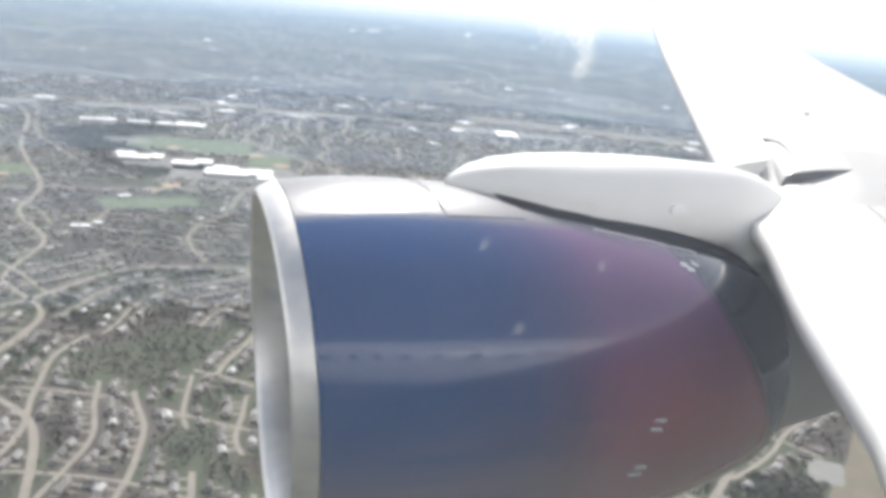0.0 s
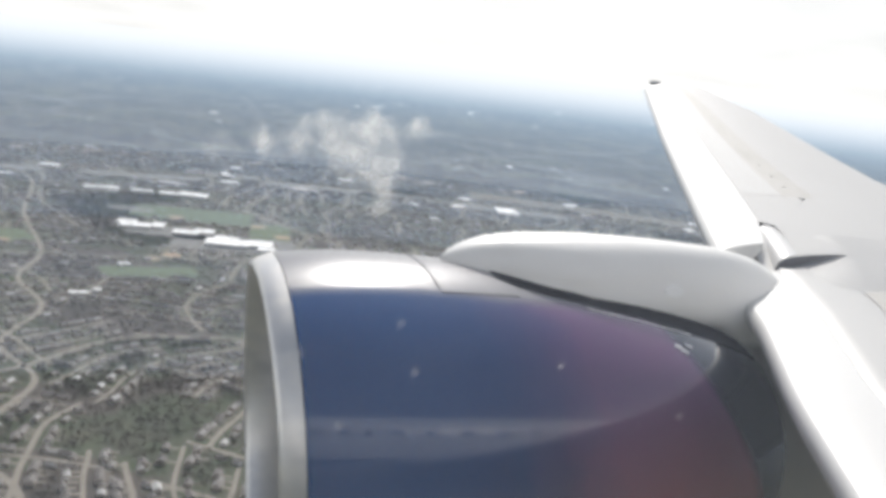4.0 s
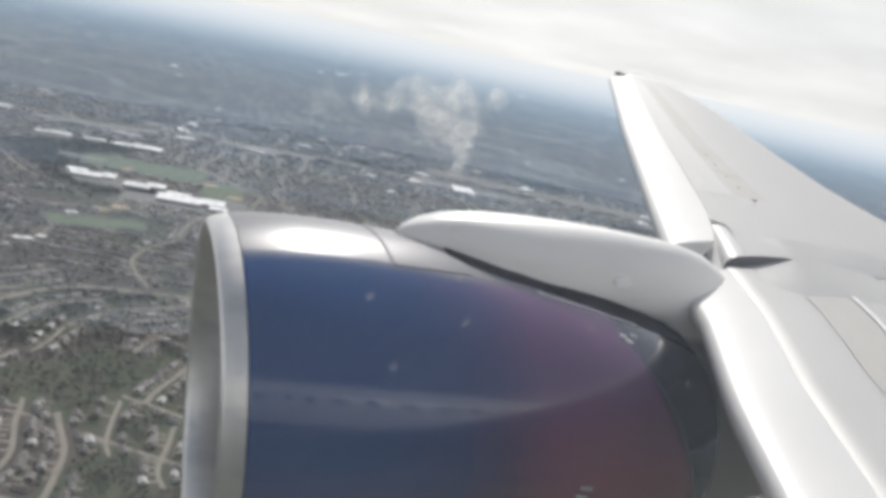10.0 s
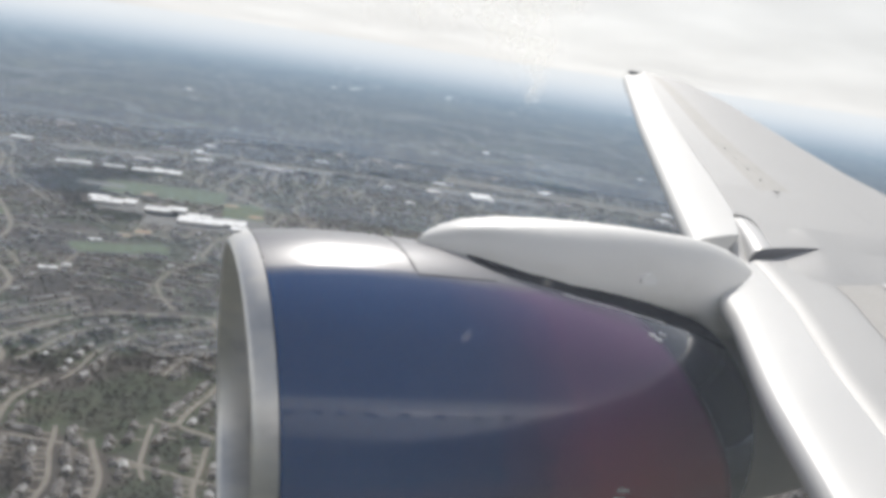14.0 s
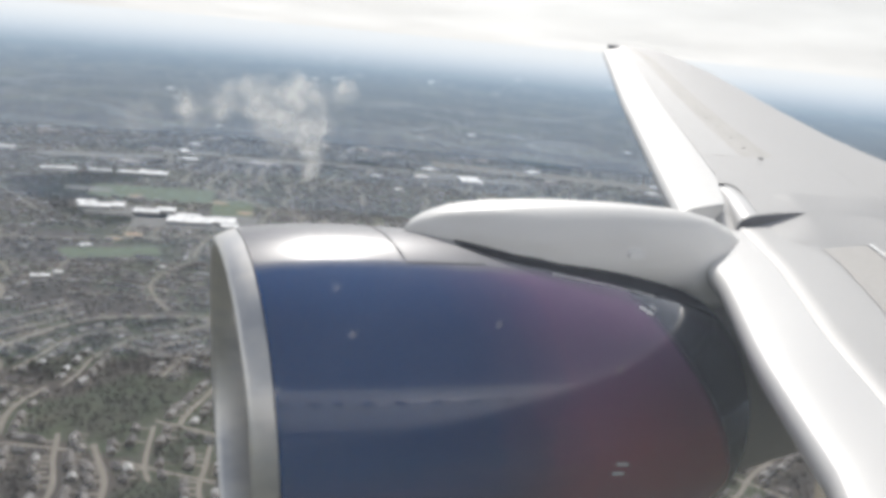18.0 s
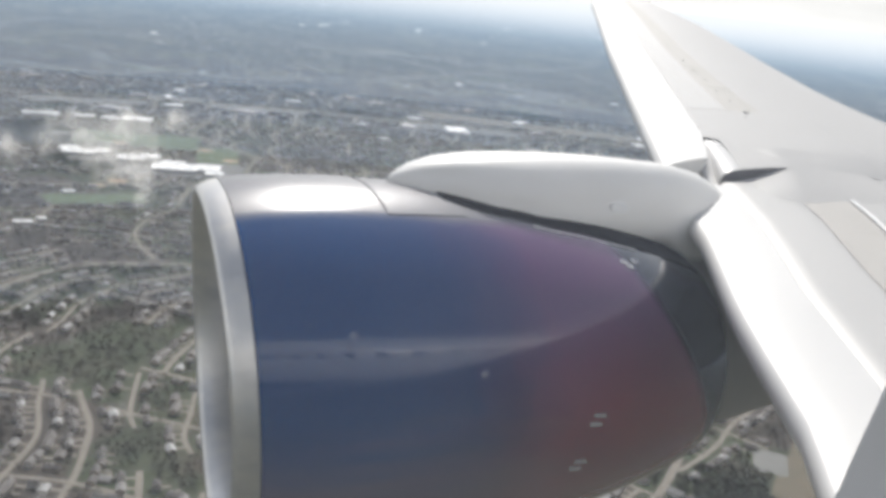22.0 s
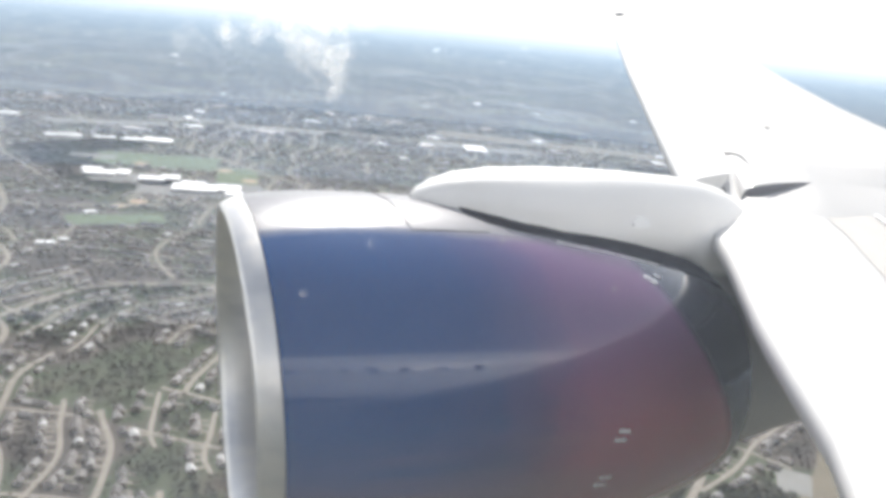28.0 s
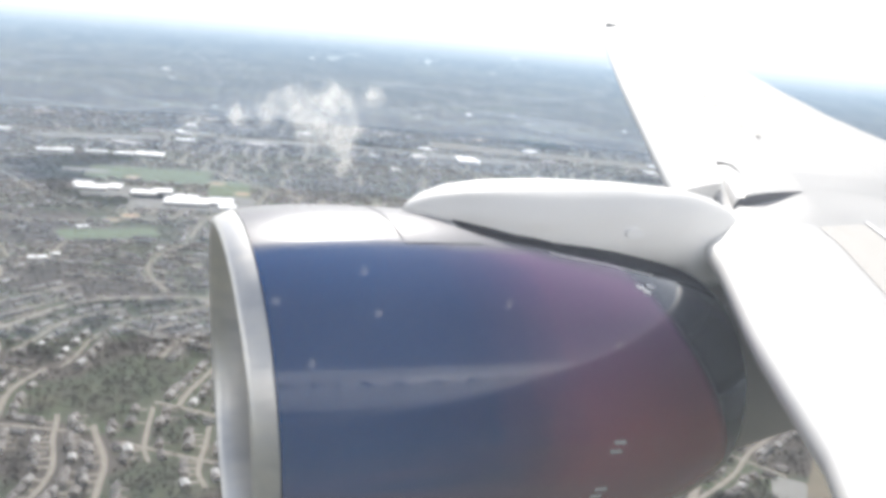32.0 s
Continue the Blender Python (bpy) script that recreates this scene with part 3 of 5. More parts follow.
for j in range(20):
    y = 4.85 + 1.9 * j / 19
    f = (y - 4.85) / 0.49
    (xl, zl), (xt, zt) = lerp(LE, y), lerp(TE, y)
    start, crown = 6.19 + 0.36 * f if f < 1.45 else xl + slat_width(y) - 0.012, -0.513 + 0.147 * f - 0.03 * f * f
    lift = max(0.0, crown - wing_top(y, (start - xl) / (xt - xl)).z) if f < 1.45 else 0.0
    last = lift if f < 1.45 else last * 0.7
    row = []
    for i in range(24):
        x = start + 2.1 * i / 23
        p = wing_top(y, (x - xl) / (xt - xl), 0.0)
        share = crest_lift(6.19 + x - start) / crest_lift(6.19)
        row.append(p + Vector((0, 0, last * share + 0.004 - (0.02 if i == 23 or j == 19 else 0.0) - (0.01 if j == 0 and x > 6.85 else 0.0))))
    rings.append(row)
part("raised_skin", mesh_of("raised_skin", *loft(rings, closed=False, caps=False), WING_GREY), wing, "pale raised skin behind the fixed nose")
# the step's face is coloured dark for the shade in the gap
face = [[Vector((x, 4.849, z)), Vector((x, 4.849, min(z - 0.002, -0.652 + 0.235 * (x - 5.96))))] for x, z in NOSE[1:7] + CREST[1:]]
part("slat_end", mesh_of("slat_end", *loft(face, closed=False, caps=False), DARK, False), wing, "step face beside the inboard slat, painted dark as gap shade")
def step_line(x):
    """Height of the step's foot above the wing skin."""
    (xl, zl), (xt, zt) = lerp(LE, 4.85), lerp(TE, 4.85)
    rise = -0.652 + 0.235 * (min(x, 6.76) - 5.96) - wing_top(4.85, (min(x, 6.76) - xl) / (xt - xl)).z
    return rise * max(0.0, 1 - max(0.0, x - 6.76) / 1.3) - (0.01 if x > 7.9 else 0)


ramp_rings = []
for i in range(22):
    x = 5.955 + 0.1 * i
    line = []
    for y, k in ((5.3, 0.6), (4.85, 1.0), (4.6, 0.6), (4.35, 0.22), (4.1, -0.15), (4.0, -0.4)):
        (xl, zl), (xt, zt) = lerp(LE, y), lerp(TE, y)
        low = wing_top(y, (x + (y - 4.85) * 0.8 - xl) / (xt - xl), 0.0)
        line.append(Vector((low.x, y, low.z + k * step_line(x) - (0.03 if y > 5 or i == 21 or y < 4.2 else 0.0))))
    ramp_rings.append(line)
part("step_fairing", mesh_of("step_fairing", *loft(ramp_rings, closed=False, caps=False), WING_GREY), wing, "low sloping skin beside the step")
part("tip_light", mesh_of("tip_light", *loft([[Vector((15.93 + 2.2 * q * math.cos(a * 0.785), 17.3 + 0.6 * q * math.sin(a * 0.785), z)) for a in range(8)] for q, z in ((0.10, 1.80), (0.10, 1.87), (0.06, 1.89))]), DARK), wing, "dark navigation light cover")
rings = []
for y in STATIONS[:-3]:
    xt, zt = lerp(TE, y)
    w = 1.4 - 0.05 * y
    rings.append([Vector((xt - 0.05, y, zt - 0.03)), Vector((xt + w * 0.5, y, zt - w * 0.2)), Vector((xt + w, y, zt - w * 0.5)), Vector((xt + w * 0.4, y, zt - w * 0.34)), Vector((xt - 0.05, y, zt - 0.16))])
part("flap", mesh_of("flap", *loft(rings), WING_GREY), wing, "grey trailing flap set a little down")

# ---- fuselage, with its row of windows ----
FR, FY, FZ = 1.88, -1.712, -0.36
WIN_W, WIN_H, PITCH = 0.38, 0.46, 0.51
WIN_X = 0.13
A_TOP = math.degrees(math.asin((WIN_H / 2 - FZ) / FR))
A_BOT = math.degrees(math.asin((-WIN_H / 2 - FZ) / FR))


def barrel(x, a, r):
    """A point of the fuselage: angle up from level on the outboard side."""
    k = 1.0
    if x < -8:
        k = math.sqrt(max(0.0, 1 - ((-8 - x) / 6.2) ** 2))
    if x > 20:
        k = 1 - 0.9 * ((x - 20) / 14) ** 1.5
    return Vector((x, FY + r * k * math.cos(radians(a)), FZ + r * k * math.sin(radians(a)) + (1 - k) * 0.5))


fuselage = part("fuselage", None, airliner, "white fuselage with a row of cabin windows")
WINDOWS = [WIN_X + PITCH * i for i in range(-14, 36) if i not in (-13, 17, 18)]
cuts = sorted({-14.19, -14, -13.5, -13, -12, -11, -10, -9, -8, 20, 22, 25, 28, 31, 34, *[w - WIN_W / 2 for w in WINDOWS], *[w + WIN_W / 2 for w in WINDOWS]})
angles = [A_BOT, A_TOP] + [A_TOP + (360 - (A_TOP - A_BOT)) * i / 40 for i in range(1, 40)]
for name, r, mat, label, holes in (("skin", FR, FUSELAGE, "glossy white fuselage skin with a navy belly", WINDOWS), ("cabin_lining", FR - 0.075, CABIN, "dull cabin lining", [WIN_X])):
    verts, faces = [], []
    m = len(angles)
    for x in cuts:
        verts += [barrel(x, a, r) for a in angles]
    for i in range(len(cuts) - 1):
        mid = (cuts[i] + cuts[i + 1]) / 2
        for j in range(m):
            if j == 0 and any(abs(mid - w) < 0.02 for w in holes):
                continue
            faces.append((i * m + j, i * m + (j + 1) % m, (i + 1) * m + (j + 1) % m, (i + 1) * m + j))
    part(name, mesh_of(name, verts, faces, mat), fuselage, label)


def rounded(w, h, q, n=6):
    """A rounded oblong, seen along y."""
    out = []
    for cx, cz, a0 in ((1, 1, 0), (-1, 1, 90), (-1, -1, 180), (1, -1, 270)):
        for i in range(n + 1):
            a = radians(a0 + 90 * i / n)
            out.append((cx * (w / 2 - q) + q * math.cos(a), cz * (h / 2 - q) + q * math.sin(a)))
    return out


def square(w, h, pts):
    """The outline's points pushed out to a square frame."""
    out = []
    for x, z in pts:
        k = min((w / 2) / max(abs(x), 1e-6), (h / 2) / max(abs(z), 1e-6))
        out.append((x * k, z * k))
    return out


def skin_y(z):
    return FY + math.sqrt(FR ** 2 - (z - FZ) ** 2)


hole = rounded(0.35, 0.43, 0.11)
edge = square(WIN_W, WIN_H, hole)
frame_mesh = mesh_of("window_frame", *loft([[Vector((x, skin_y(z) - 0.02, z)) for x, z in edge], [Vector((x, skin_y(z) + 0.002, z)) for x, z in edge], [Vector((x, skin_y(z) + 0.002, z)) for x, z in hole], [Vector((x, skin_y(z) - 0.075, z)) for x, z in hole]], caps=False), WHITE, False)
small = rounded(0.19, 0.27, 0.08)
small_edge = square(WIN_W, WIN_H, small)
small_frame = mesh_of("window_frame", *loft([[Vector((x, skin_y(z) - 0.02, z)) for x, z in small_edge], [Vector((x, skin_y(z) + 0.002, z)) for x, z in small_edge], [Vector((x, skin_y(z) + 0.002, z)) for x, z in small], [Vector((x, skin_y(z) - 0.075, z)) for x, z in small]], caps=False), WHITE, False)
pane_out = [Vector((x * 1.01, skin_y(z) - 0.020, z * 1.01)) for x, z in hole]
dark_mesh = mesh_of("window_pane", *loft([pane_out, [p - Vector((0, 0.008, 0)) for p in pane_out]]), DARK_GLASS, False)
clear_mesh = mesh_of("window_pane", pane_out, [tuple(range(len(pane_out)))], CLEAR_PANE, False)
for w in WINDOWS:
    own = abs(w - WIN_X) < 0.01
    ob = part("window_frame", frame_mesh if own else small_frame, fuselage)
    ob.location.x = w
    ob = part("window_pane", clear_mesh if own else dark_mesh, fuselage, "lightly hazed clear cabin window pane" if own else "dark cabin window pane")
    ob.location.x = w
    if own:
        ob.visible_shadow = False
        own_pane = ob

# a greasy smear and some specks on the pane
SMEAR = [(0, 0.4, 1.1), (-0.2, 2.2, 1.3), (0, 4.2, 1.5), (0.3, 6.4, 1.6), (-0.9, 8.2, 1.7), (-3, 8.6, 1.6), (-1.9, 1.9, 1.2), (-3.6, 3, 1.4), (-5.2, 4.4, 1.6), (-6.8, 5.8, 1.6), (-8.2, 7.3, 1.5), (-10.4, 7.6, 1.5), (-12.4, 6.4, 1.5), (-16.4, 5.8, 1.3), (-15.6, 4.3, 1.1), (-21.5, 3.9, 1.3), (3.4, 9.6, 1.4), (-5.5, 8.6, 1.4), (-2.4, 5.6, 1.5)]


def smear_mat(name, blobs, top, stir=0.0):
    """A soft film, thickest about the blob centres (x, z, radius in millimetres)."""
    m = Nodes(name)
    v = m.add("ShaderNodeVectorMath", {0: m.coords(), "Scale": 1000.0}, operation="SCALE").outputs[0]
    warp = m.add("ShaderNodeVectorMath", {0: m.add("ShaderNodeTexNoise", {"Vector": v, "Scale": 0.35, "Detail": 3.0}).outputs[1], 1: (0.5, 0.5, 0.5)}, operation="SUBTRACT").outputs[0]
    near_v = m.add("ShaderNodeVectorMath", {0: v, 1: m.add("ShaderNodeVectorMath", {0: warp, "Scale": stir}, operation="SCALE").outputs[0]}, operation="ADD").outputs[0]
    near_v = m.add("ShaderNodeVectorMath", {0: near_v, 1: (1.0, 0.0, 1.0)}, operation="MULTIPLY").outputs[0]
    total = None
    for x, z, r in blobs:
        d = m.add("ShaderNodeVectorMath", {0: near_v, 1: (x, 0, z)}, operation="DISTANCE").outputs["Value"]
        f = m.add("ShaderNodeMapRange", {0: d, 1: 0.0, 2: r * 1.9, 3: 1.0, 4: 0.0}, interpolation_type="SMOOTHSTEP").outputs[0]
        total = f if total is None else m.add("ShaderNodeMath", {0: total, 1: f}, operation="ADD", use_clamp=True).outputs[0]
    grain = m.add("ShaderNodeMapRange", {0: m.noise(v, 0.22, 3), 1: 0.36, 2: 0.62, 3: 0.25, 4: 1.0}).outputs[0]
    thick = m.add("ShaderNodeMath", {0: total, 1: grain}, operation="MULTIPLY").outputs[0]
    thick = m.add("ShaderNodeMath", {0: thick, 1: top}, operation="MULTIPLY").outputs[0]
    clear = m.add("ShaderNodeBsdfTransparent").outputs[0]
    film = m.add("ShaderNodeBsdfTranslucent", {0: (0.9, 0.89, 0.86, 1)}).outputs[0]
    m.l.new(m.add("ShaderNodeMixShader", {0: thick, 1: clear, 2: film}).outputs[0], m.n["Material Output"].inputs[0])
    return m.mat


def film(name, x, z, x0, x1, z0, z1, mat, label):
    ob = part(name, mesh_of(name, [(x0, 0, z0), (x1, 0, z0), (x1, 0, z1), (x0, 0, z1)], [(0, 1, 2, 3)], mat, False), fuselage, label)
    ob.location = (x, skin_y(z) - 0.0215, z)
    ob.visible_shadow = False


film("smear", 0.0614, -0.0020, -0.030, 0.010, -0.004, 0.020, smear_mat("greasy_smear", SMEAR, 0.46, 4.5), "pale greasy smear on the window pane")
SPECK = smear_mat("dust_speck", [(0, 0, 0.6)], 0.13)
FINE = smear_mat("fine_speck", [(0, 0, 0.16)], 0.32)
SPECKS = [(0.0726, -0.0250, 1), (0.0896, -0.0218, 0), (0.0977, -0.0240, 1), (0.0550, -0.0225, 1), (0.1264, -0.0330, 1), (0.0628, -0.0330, 1), (0.0971, -0.0194, 0), (0.0538, -0.0132, 1), (0.0608, -0.0139, 0), (0.0685, -0.0180, 1), (0.0642, -0.0108, 1), (0.0427, -0.0172, 1)]
for x, z, mat in SPECKS:
    film("speck", x, z, -0.002, 0.002, -0.002, 0.002, SPECK if mat else FINE, "pale dust speck on the window pane")


# ---- the land ----
def ground_mat():
    """Lawns, bare soil and leaf litter."""
    m = Nodes("suburban_ground")
    v = m.coords()
    a, b, c = m.noise(v, 0.0035, 5, 0.6), m.noise(v, 0.022, 5, 0.65), m.noise(v, 0.12, 4, 0.7)
    col = m.ramp(a, [(0.32, (0.046, 0.042, 0.038)), (0.45, (0.072, 0.060, 0.050)), (0.50, (0.046, 0.066, 0.032)), (0.57, (0.060, 0.072, 0.038)), (0.70, (0.110, 0.082, 0.058))])
    col = m.mix(m.ramp(b, [(0.40, (0, 0, 0)), (0.7, (0.65, 0.65, 0.65))]), col, (0.064, 0.056, 0.049))
    col = m.mix(m.ramp(c, [(0.45, (0, 0, 0)), (0.75, (0.6, 0.6, 0.6))]), col, (0.098, 0.088, 0.072))
    return m.set(Base_Color=col, Roughness=0.95).mat


def soil(name, low, high, scale, rough=0.9):
    """A patch of ground of one kind, mottled at two scales."""
    m = Nodes(name)
    v = m.coords()
    a, b = m.noise(v, scale, 4), m.noise(v, scale * 9, 4)
    return m.set(Base_Color=m.mix(m.ramp(m.mix(0.45, a, b), [(0.3, (0, 0, 0)), (0.7, (1, 1, 1))]), low, high), Roughness=rough).mat


def island_mat(name, stops, rough=0.8):
    """A colour drawn from stops, one for each separate piece."""
    m = Nodes(name)
    pick = m.add("ShaderNodeNewGeometry").outputs["Random Per Island"]
    fine = m.noise(m.coords(), 0.6, 3)
    return m.set(Base_Color=m.mix(m.ramp(fine, [(0.3, (0, 0, 0)), (0.7, (0.35, 0.35, 0.35))]), m.ramp(pick, stops), (0.06, 0.06, 0.055)), Roughness=rough).mat


def object_mat(name, stops, rough=0.8):
    """The same, one for each object."""
    m = Nodes(name)
    pick = m.add("ShaderNodeObjectInfo").outputs["Random"]
    fine = m.noise(m.coords(), 0.6, 3)
    return m.set(Base_Color=m.mix(m.ramp(fine, [(0.3, (0, 0, 0)), (0.7, (0.35, 0.35, 0.35))]), m.ramp(pick, stops), (0.06, 0.06, 0.055)), Roughness=rough).mat


ROOFS = [(0.0, (0.09, 0.083, 0.078)), (0.35, (0.145, 0.13, 0.12)), (0.68, (0.205, 0.188, 0.175)), (0.90, (0.30, 0.29, 0.28)), (1.0, (0.52, 0.52, 0.51))]
WALLS = [(0.0, (0.50, 0.48, 0.44)), (0.5, (0.36, 0.30, 0.24)), (1.0, (0.64, 0.63, 0.60))]
CROWNS = [(0.0, (0.078, 0.068, 0.062)), (0.45, (0.102, 0.087, 0.077)), (0.80, (0.13, 0.108, 0.09)), (0.85, (0.052, 0.072, 0.038)), (1.0, (0.08, 0.10, 0.05))]
GRASS = soil("sports_grass", (0.07, 0.10, 0.05), (0.10, 0.13, 0.068), 0.02)
DRYGRASS = soil("dry_grass", (0.095, 0.09, 0.058), (0.165, 0.135, 0.098), 0.03)
DIRT = soil("bare_tan_soil", (0.27, 0.20, 0.135), (0.38, 0.29, 0.20), 0.03)
ASPHALT = soil("worn_asphalt", (0.13, 0.128, 0.12), (0.20, 0.195, 0.185), 0.03)
CONCRETE = soil("pale_concrete_street", (0.175, 0.158, 0.132), (0.25, 0.226, 0.19), 0.04)
BIG_ROOF = object_mat("flat_membrane_roof", [(0.0, (0.30, 0.28, 0.26)), (0.4, (0.42, 0.40, 0.38)), (0.55, (0.62, 0.62, 0.61)), (1.0, (0.82, 0.82, 0.81))], 0.6)
WHITE_ROOF = soil("white_membrane_roof", (0.70, 0.70, 0.70), (0.84, 0.84, 0.83), 0.03, 0.6)
GREY_WALL = soil("pale_block_wall", (0.42, 0.40, 0.37), (0.55, 0.53, 0.50), 0.1)
POND = soil("muddy_pond_water", (0.10, 0.10, 0.088), (0.14, 0.135, 0.115), 0.01, 0.35)
ROOF_ONE, ROOF_MANY = object_mat("shingle_roof", ROOFS), island_mat("shingle_roofs", ROOFS)
WALL_ONE, WALL_MANY = object_mat("house_siding", WALLS), island_mat("house_sidings", WALLS)
CROWN_ONE, CROWN_MANY = object_mat("bare_tree_crown", CROWNS, 0.95), island_mat("bare_tree_crowns", CROWNS, 0.95)
for crown in (CROWN_ONE, CROWN_MANY):  # twigs pass part of the light
    cn, cl = crown.node_tree.nodes, crown.node_tree.links
    twig, both = cn.new("ShaderNodeBsdfTranslucent"), cn.new("ShaderNodeMixShader")
    both.inputs[0].default_value = 0.5
    cl.new(cn["Principled BSDF"].inputs["Base Color"].links[0].from_socket, twig.inputs[0])
    cl.new(cn["Principled BSDF"].outputs[0], both.inputs[1])
    cl.new(twig.outputs[0], both.inputs[2])
    cl.new(both.outputs[0], cn["Material Output"].inputs[0])
BARK = soil("grey_bark", (0.09, 0.08, 0.07), (0.14, 0.125, 0.11), 0.8)

GR = 4720.0
n = 360
ground = tagged(new("ground", mesh_of("ground", [(0, 0, 0)] + [(GR * math.cos(2 * math.pi * i / n), GR * math.sin(2 * math.pi * i / n), 0) for i in range(n)], [(0, i + 1, (i + 1) % n + 1) for i in range(n)], ground_mat(), False)), "brown and green suburban ground in early spring", "ground", kind="structure")

# a plan in cells of 4 m of what is taken: 1 road, 2 building, 3 field
CELL, X0, Y0 = 4.0, -700.0, 200.0
taken = np.zeros((1300, 1120), dtype=np.uint8)


def cells(x, y):
    return int((x - X0) / CELL), int((y - Y0) / CELL)


def mark(x, y, r, code):
    i, j = cells(x, y)
    k = int(r / CELL)
    taken[max(0, i - k):max(0, i + k + 1), max(0, j - k):max(0, j + k + 1)] |= code


def is_free(x, y, r=0.0, codes=255):
    i, j = cells(x, y)
    k = int(r / CELL)
    if i - k < 0 or j - k < 0 or i + k >= taken.shape[0] or j + k >= taken.shape[1]:
        return False
    return not (taken[i - k:i + k + 1, j - k:j + k + 1] & codes).any()


def smooth(points, step=18.0):
    """A rounded line through the points."""
    p = [Vector((*q, 0)) for q in points]
    out = []
    for i in range(len(p) - 1):
        a, b, c, d = p[max(i - 1, 0)], p[i], p[i + 1], p[min(i + 2, len(p) - 1)]
        m = max(2, int((c - b).length / step))
        for k in range(m):
            t = k / m
            out.append(0.5 * (2 * b + (c - a) * t + (2 * a - 5 * b + 4 * c - d) * t * t + (3 * b - a - 3 * c + d) * t ** 3))
    return out + [p[-1]]


def road(name, pts, width, mat, z, label):
    """A ribbon of roadway along a line of points, with a rounded end at each side street's close."""
    verts, faces = [], []
    for i, p in enumerate(pts):
        d = (pts[min(i + 1, len(pts) - 1)] - pts[max(i - 1, 0)]).normalized()
        side = Vector((-d.y, d.x, 0)) * width / 2
        verts += [p + side + Vector((0, 0, z)), p - side + Vector((0, 0, z)), p - side * 1.02 + Vector((0, 0, -0.1)), p + side * 1.02 + Vector((0, 0, -0.1))]
        mark(p.x, p.y, width * 0.55 + 2, 1)
    for i in range(len(pts) - 1):
        a, b = i * 4, i * 4 + 4
        faces += [(a, b, b + 1, a + 1), (a + 1, b + 1, b + 2, a + 2), (a + 3, b + 3, b, a)]
    return tagged(new(name, mesh_of(name, verts, faces, mat, False)), label, "road", kind="structure")


def patch(name, pts, mat, z, label, category, code=3):
    """A flat field, lot or pond with a rounded outline."""
    loop = smooth(pts + [pts[0]], 25)[:-1]
    me = mesh_of(name, [p + Vector((0, 0, z)) for p in loop], [tuple(range(len(loop)))], mat, False)
    xs, ys = [p.x for p in loop], [p.y for p in loop]
    for x in np.arange(min(xs), max(xs), CELL):
        cross = sorted(a.y + (x - a.x) / (b.x - a.x) * (b.y - a.y) for a, b in zip(loop, loop[1:] + loop[:1]) if (a.x <= x) != (b.x <= x))
        for lo, hi in zip(cross[::2], cross[1::2]):
            i, j0 = cells(x, lo)
            j1 = cells(x, hi)[1]
            if 0 <= i < taken.shape[0]:
                taken[i, max(j0, 0):max(j1, 0)] |= code
    return tagged(new(name, me), label, category, kind="structure")


def quad(cx, cy, w, d, turn):
    c, s = math.cos(radians(turn)), math.sin(radians(turn))
    return [(cx + u * w / 2 * c - v * d / 2 * s, cy + u * w / 2 * s + v * d / 2 * c) for u, v in ((-1, -1), (0, -1.02), (1, -1), (1.01, 0), (1, 1), (0, 1.02), (-1, 1), (-1.01, 0))]


# fields, lots and ponds
patch("field", quad(860, 2800, 330, 200, -24), GRASS, 0.15, "green school playing field", "field")
patch("field", quad(1010, 2560, 110, 230, -22), GRASS, 0.15, "green ball field beside the arterial road", "field")
patch("field", quad(560, 2110, 200, 90, -8), GRASS, 0.15, "green park lawn among houses", "field")
patch("field", quad(250, 2480, 240, 130, 12), GRASS, 0.15, "green sports field near woods", "field")
patch("field", quad(2550, 3100, 900, 170, -42), DRYGRASS, 0.15, "long dry grass field beside the highway", "field")
patch("field", quad(1080, 590, 300, 170, 30), DRYGRASS, 0.15, "bare tan field under the engine", "field")
for x, y, r in ((1020, 2490, 24), (1005, 2640, 24), (800, 2760, 24), (600, 2240, 22), (655, 2275, 24), (230, 2450, 22), (300, 2440, 22)):
    patch("ball_diamond", [(x + r * math.cos(radians(a)), y + r * math.sin(radians(a))) for a in range(0, 360, 45)], DIRT, 0.25, "tan dirt baseball infield", "ball field")
patch("pond", quad(985, 655, 62, 40, 40), POND, 0.3, "small muddy pond beyond the engine", "pond")
for x, y, w, d, t in ((850, 2400, 300, 190, -24), (720, 2560, 200, 150, -24), (900, 3560, 420, 110, -12), (330, 3640, 480, 120, 0), (1500, 3420, 340, 110, -24), (2150, 3020, 420, 110, -36), (700, 2880, 120, 60, -20), (1250, 3660, 240, 80, -20)):
    patch("parking_lot", quad(x, y, w, d, t), ASPHALT, 0.2, "worn grey parking lot beside flat-roofed buildings", "parking lot")

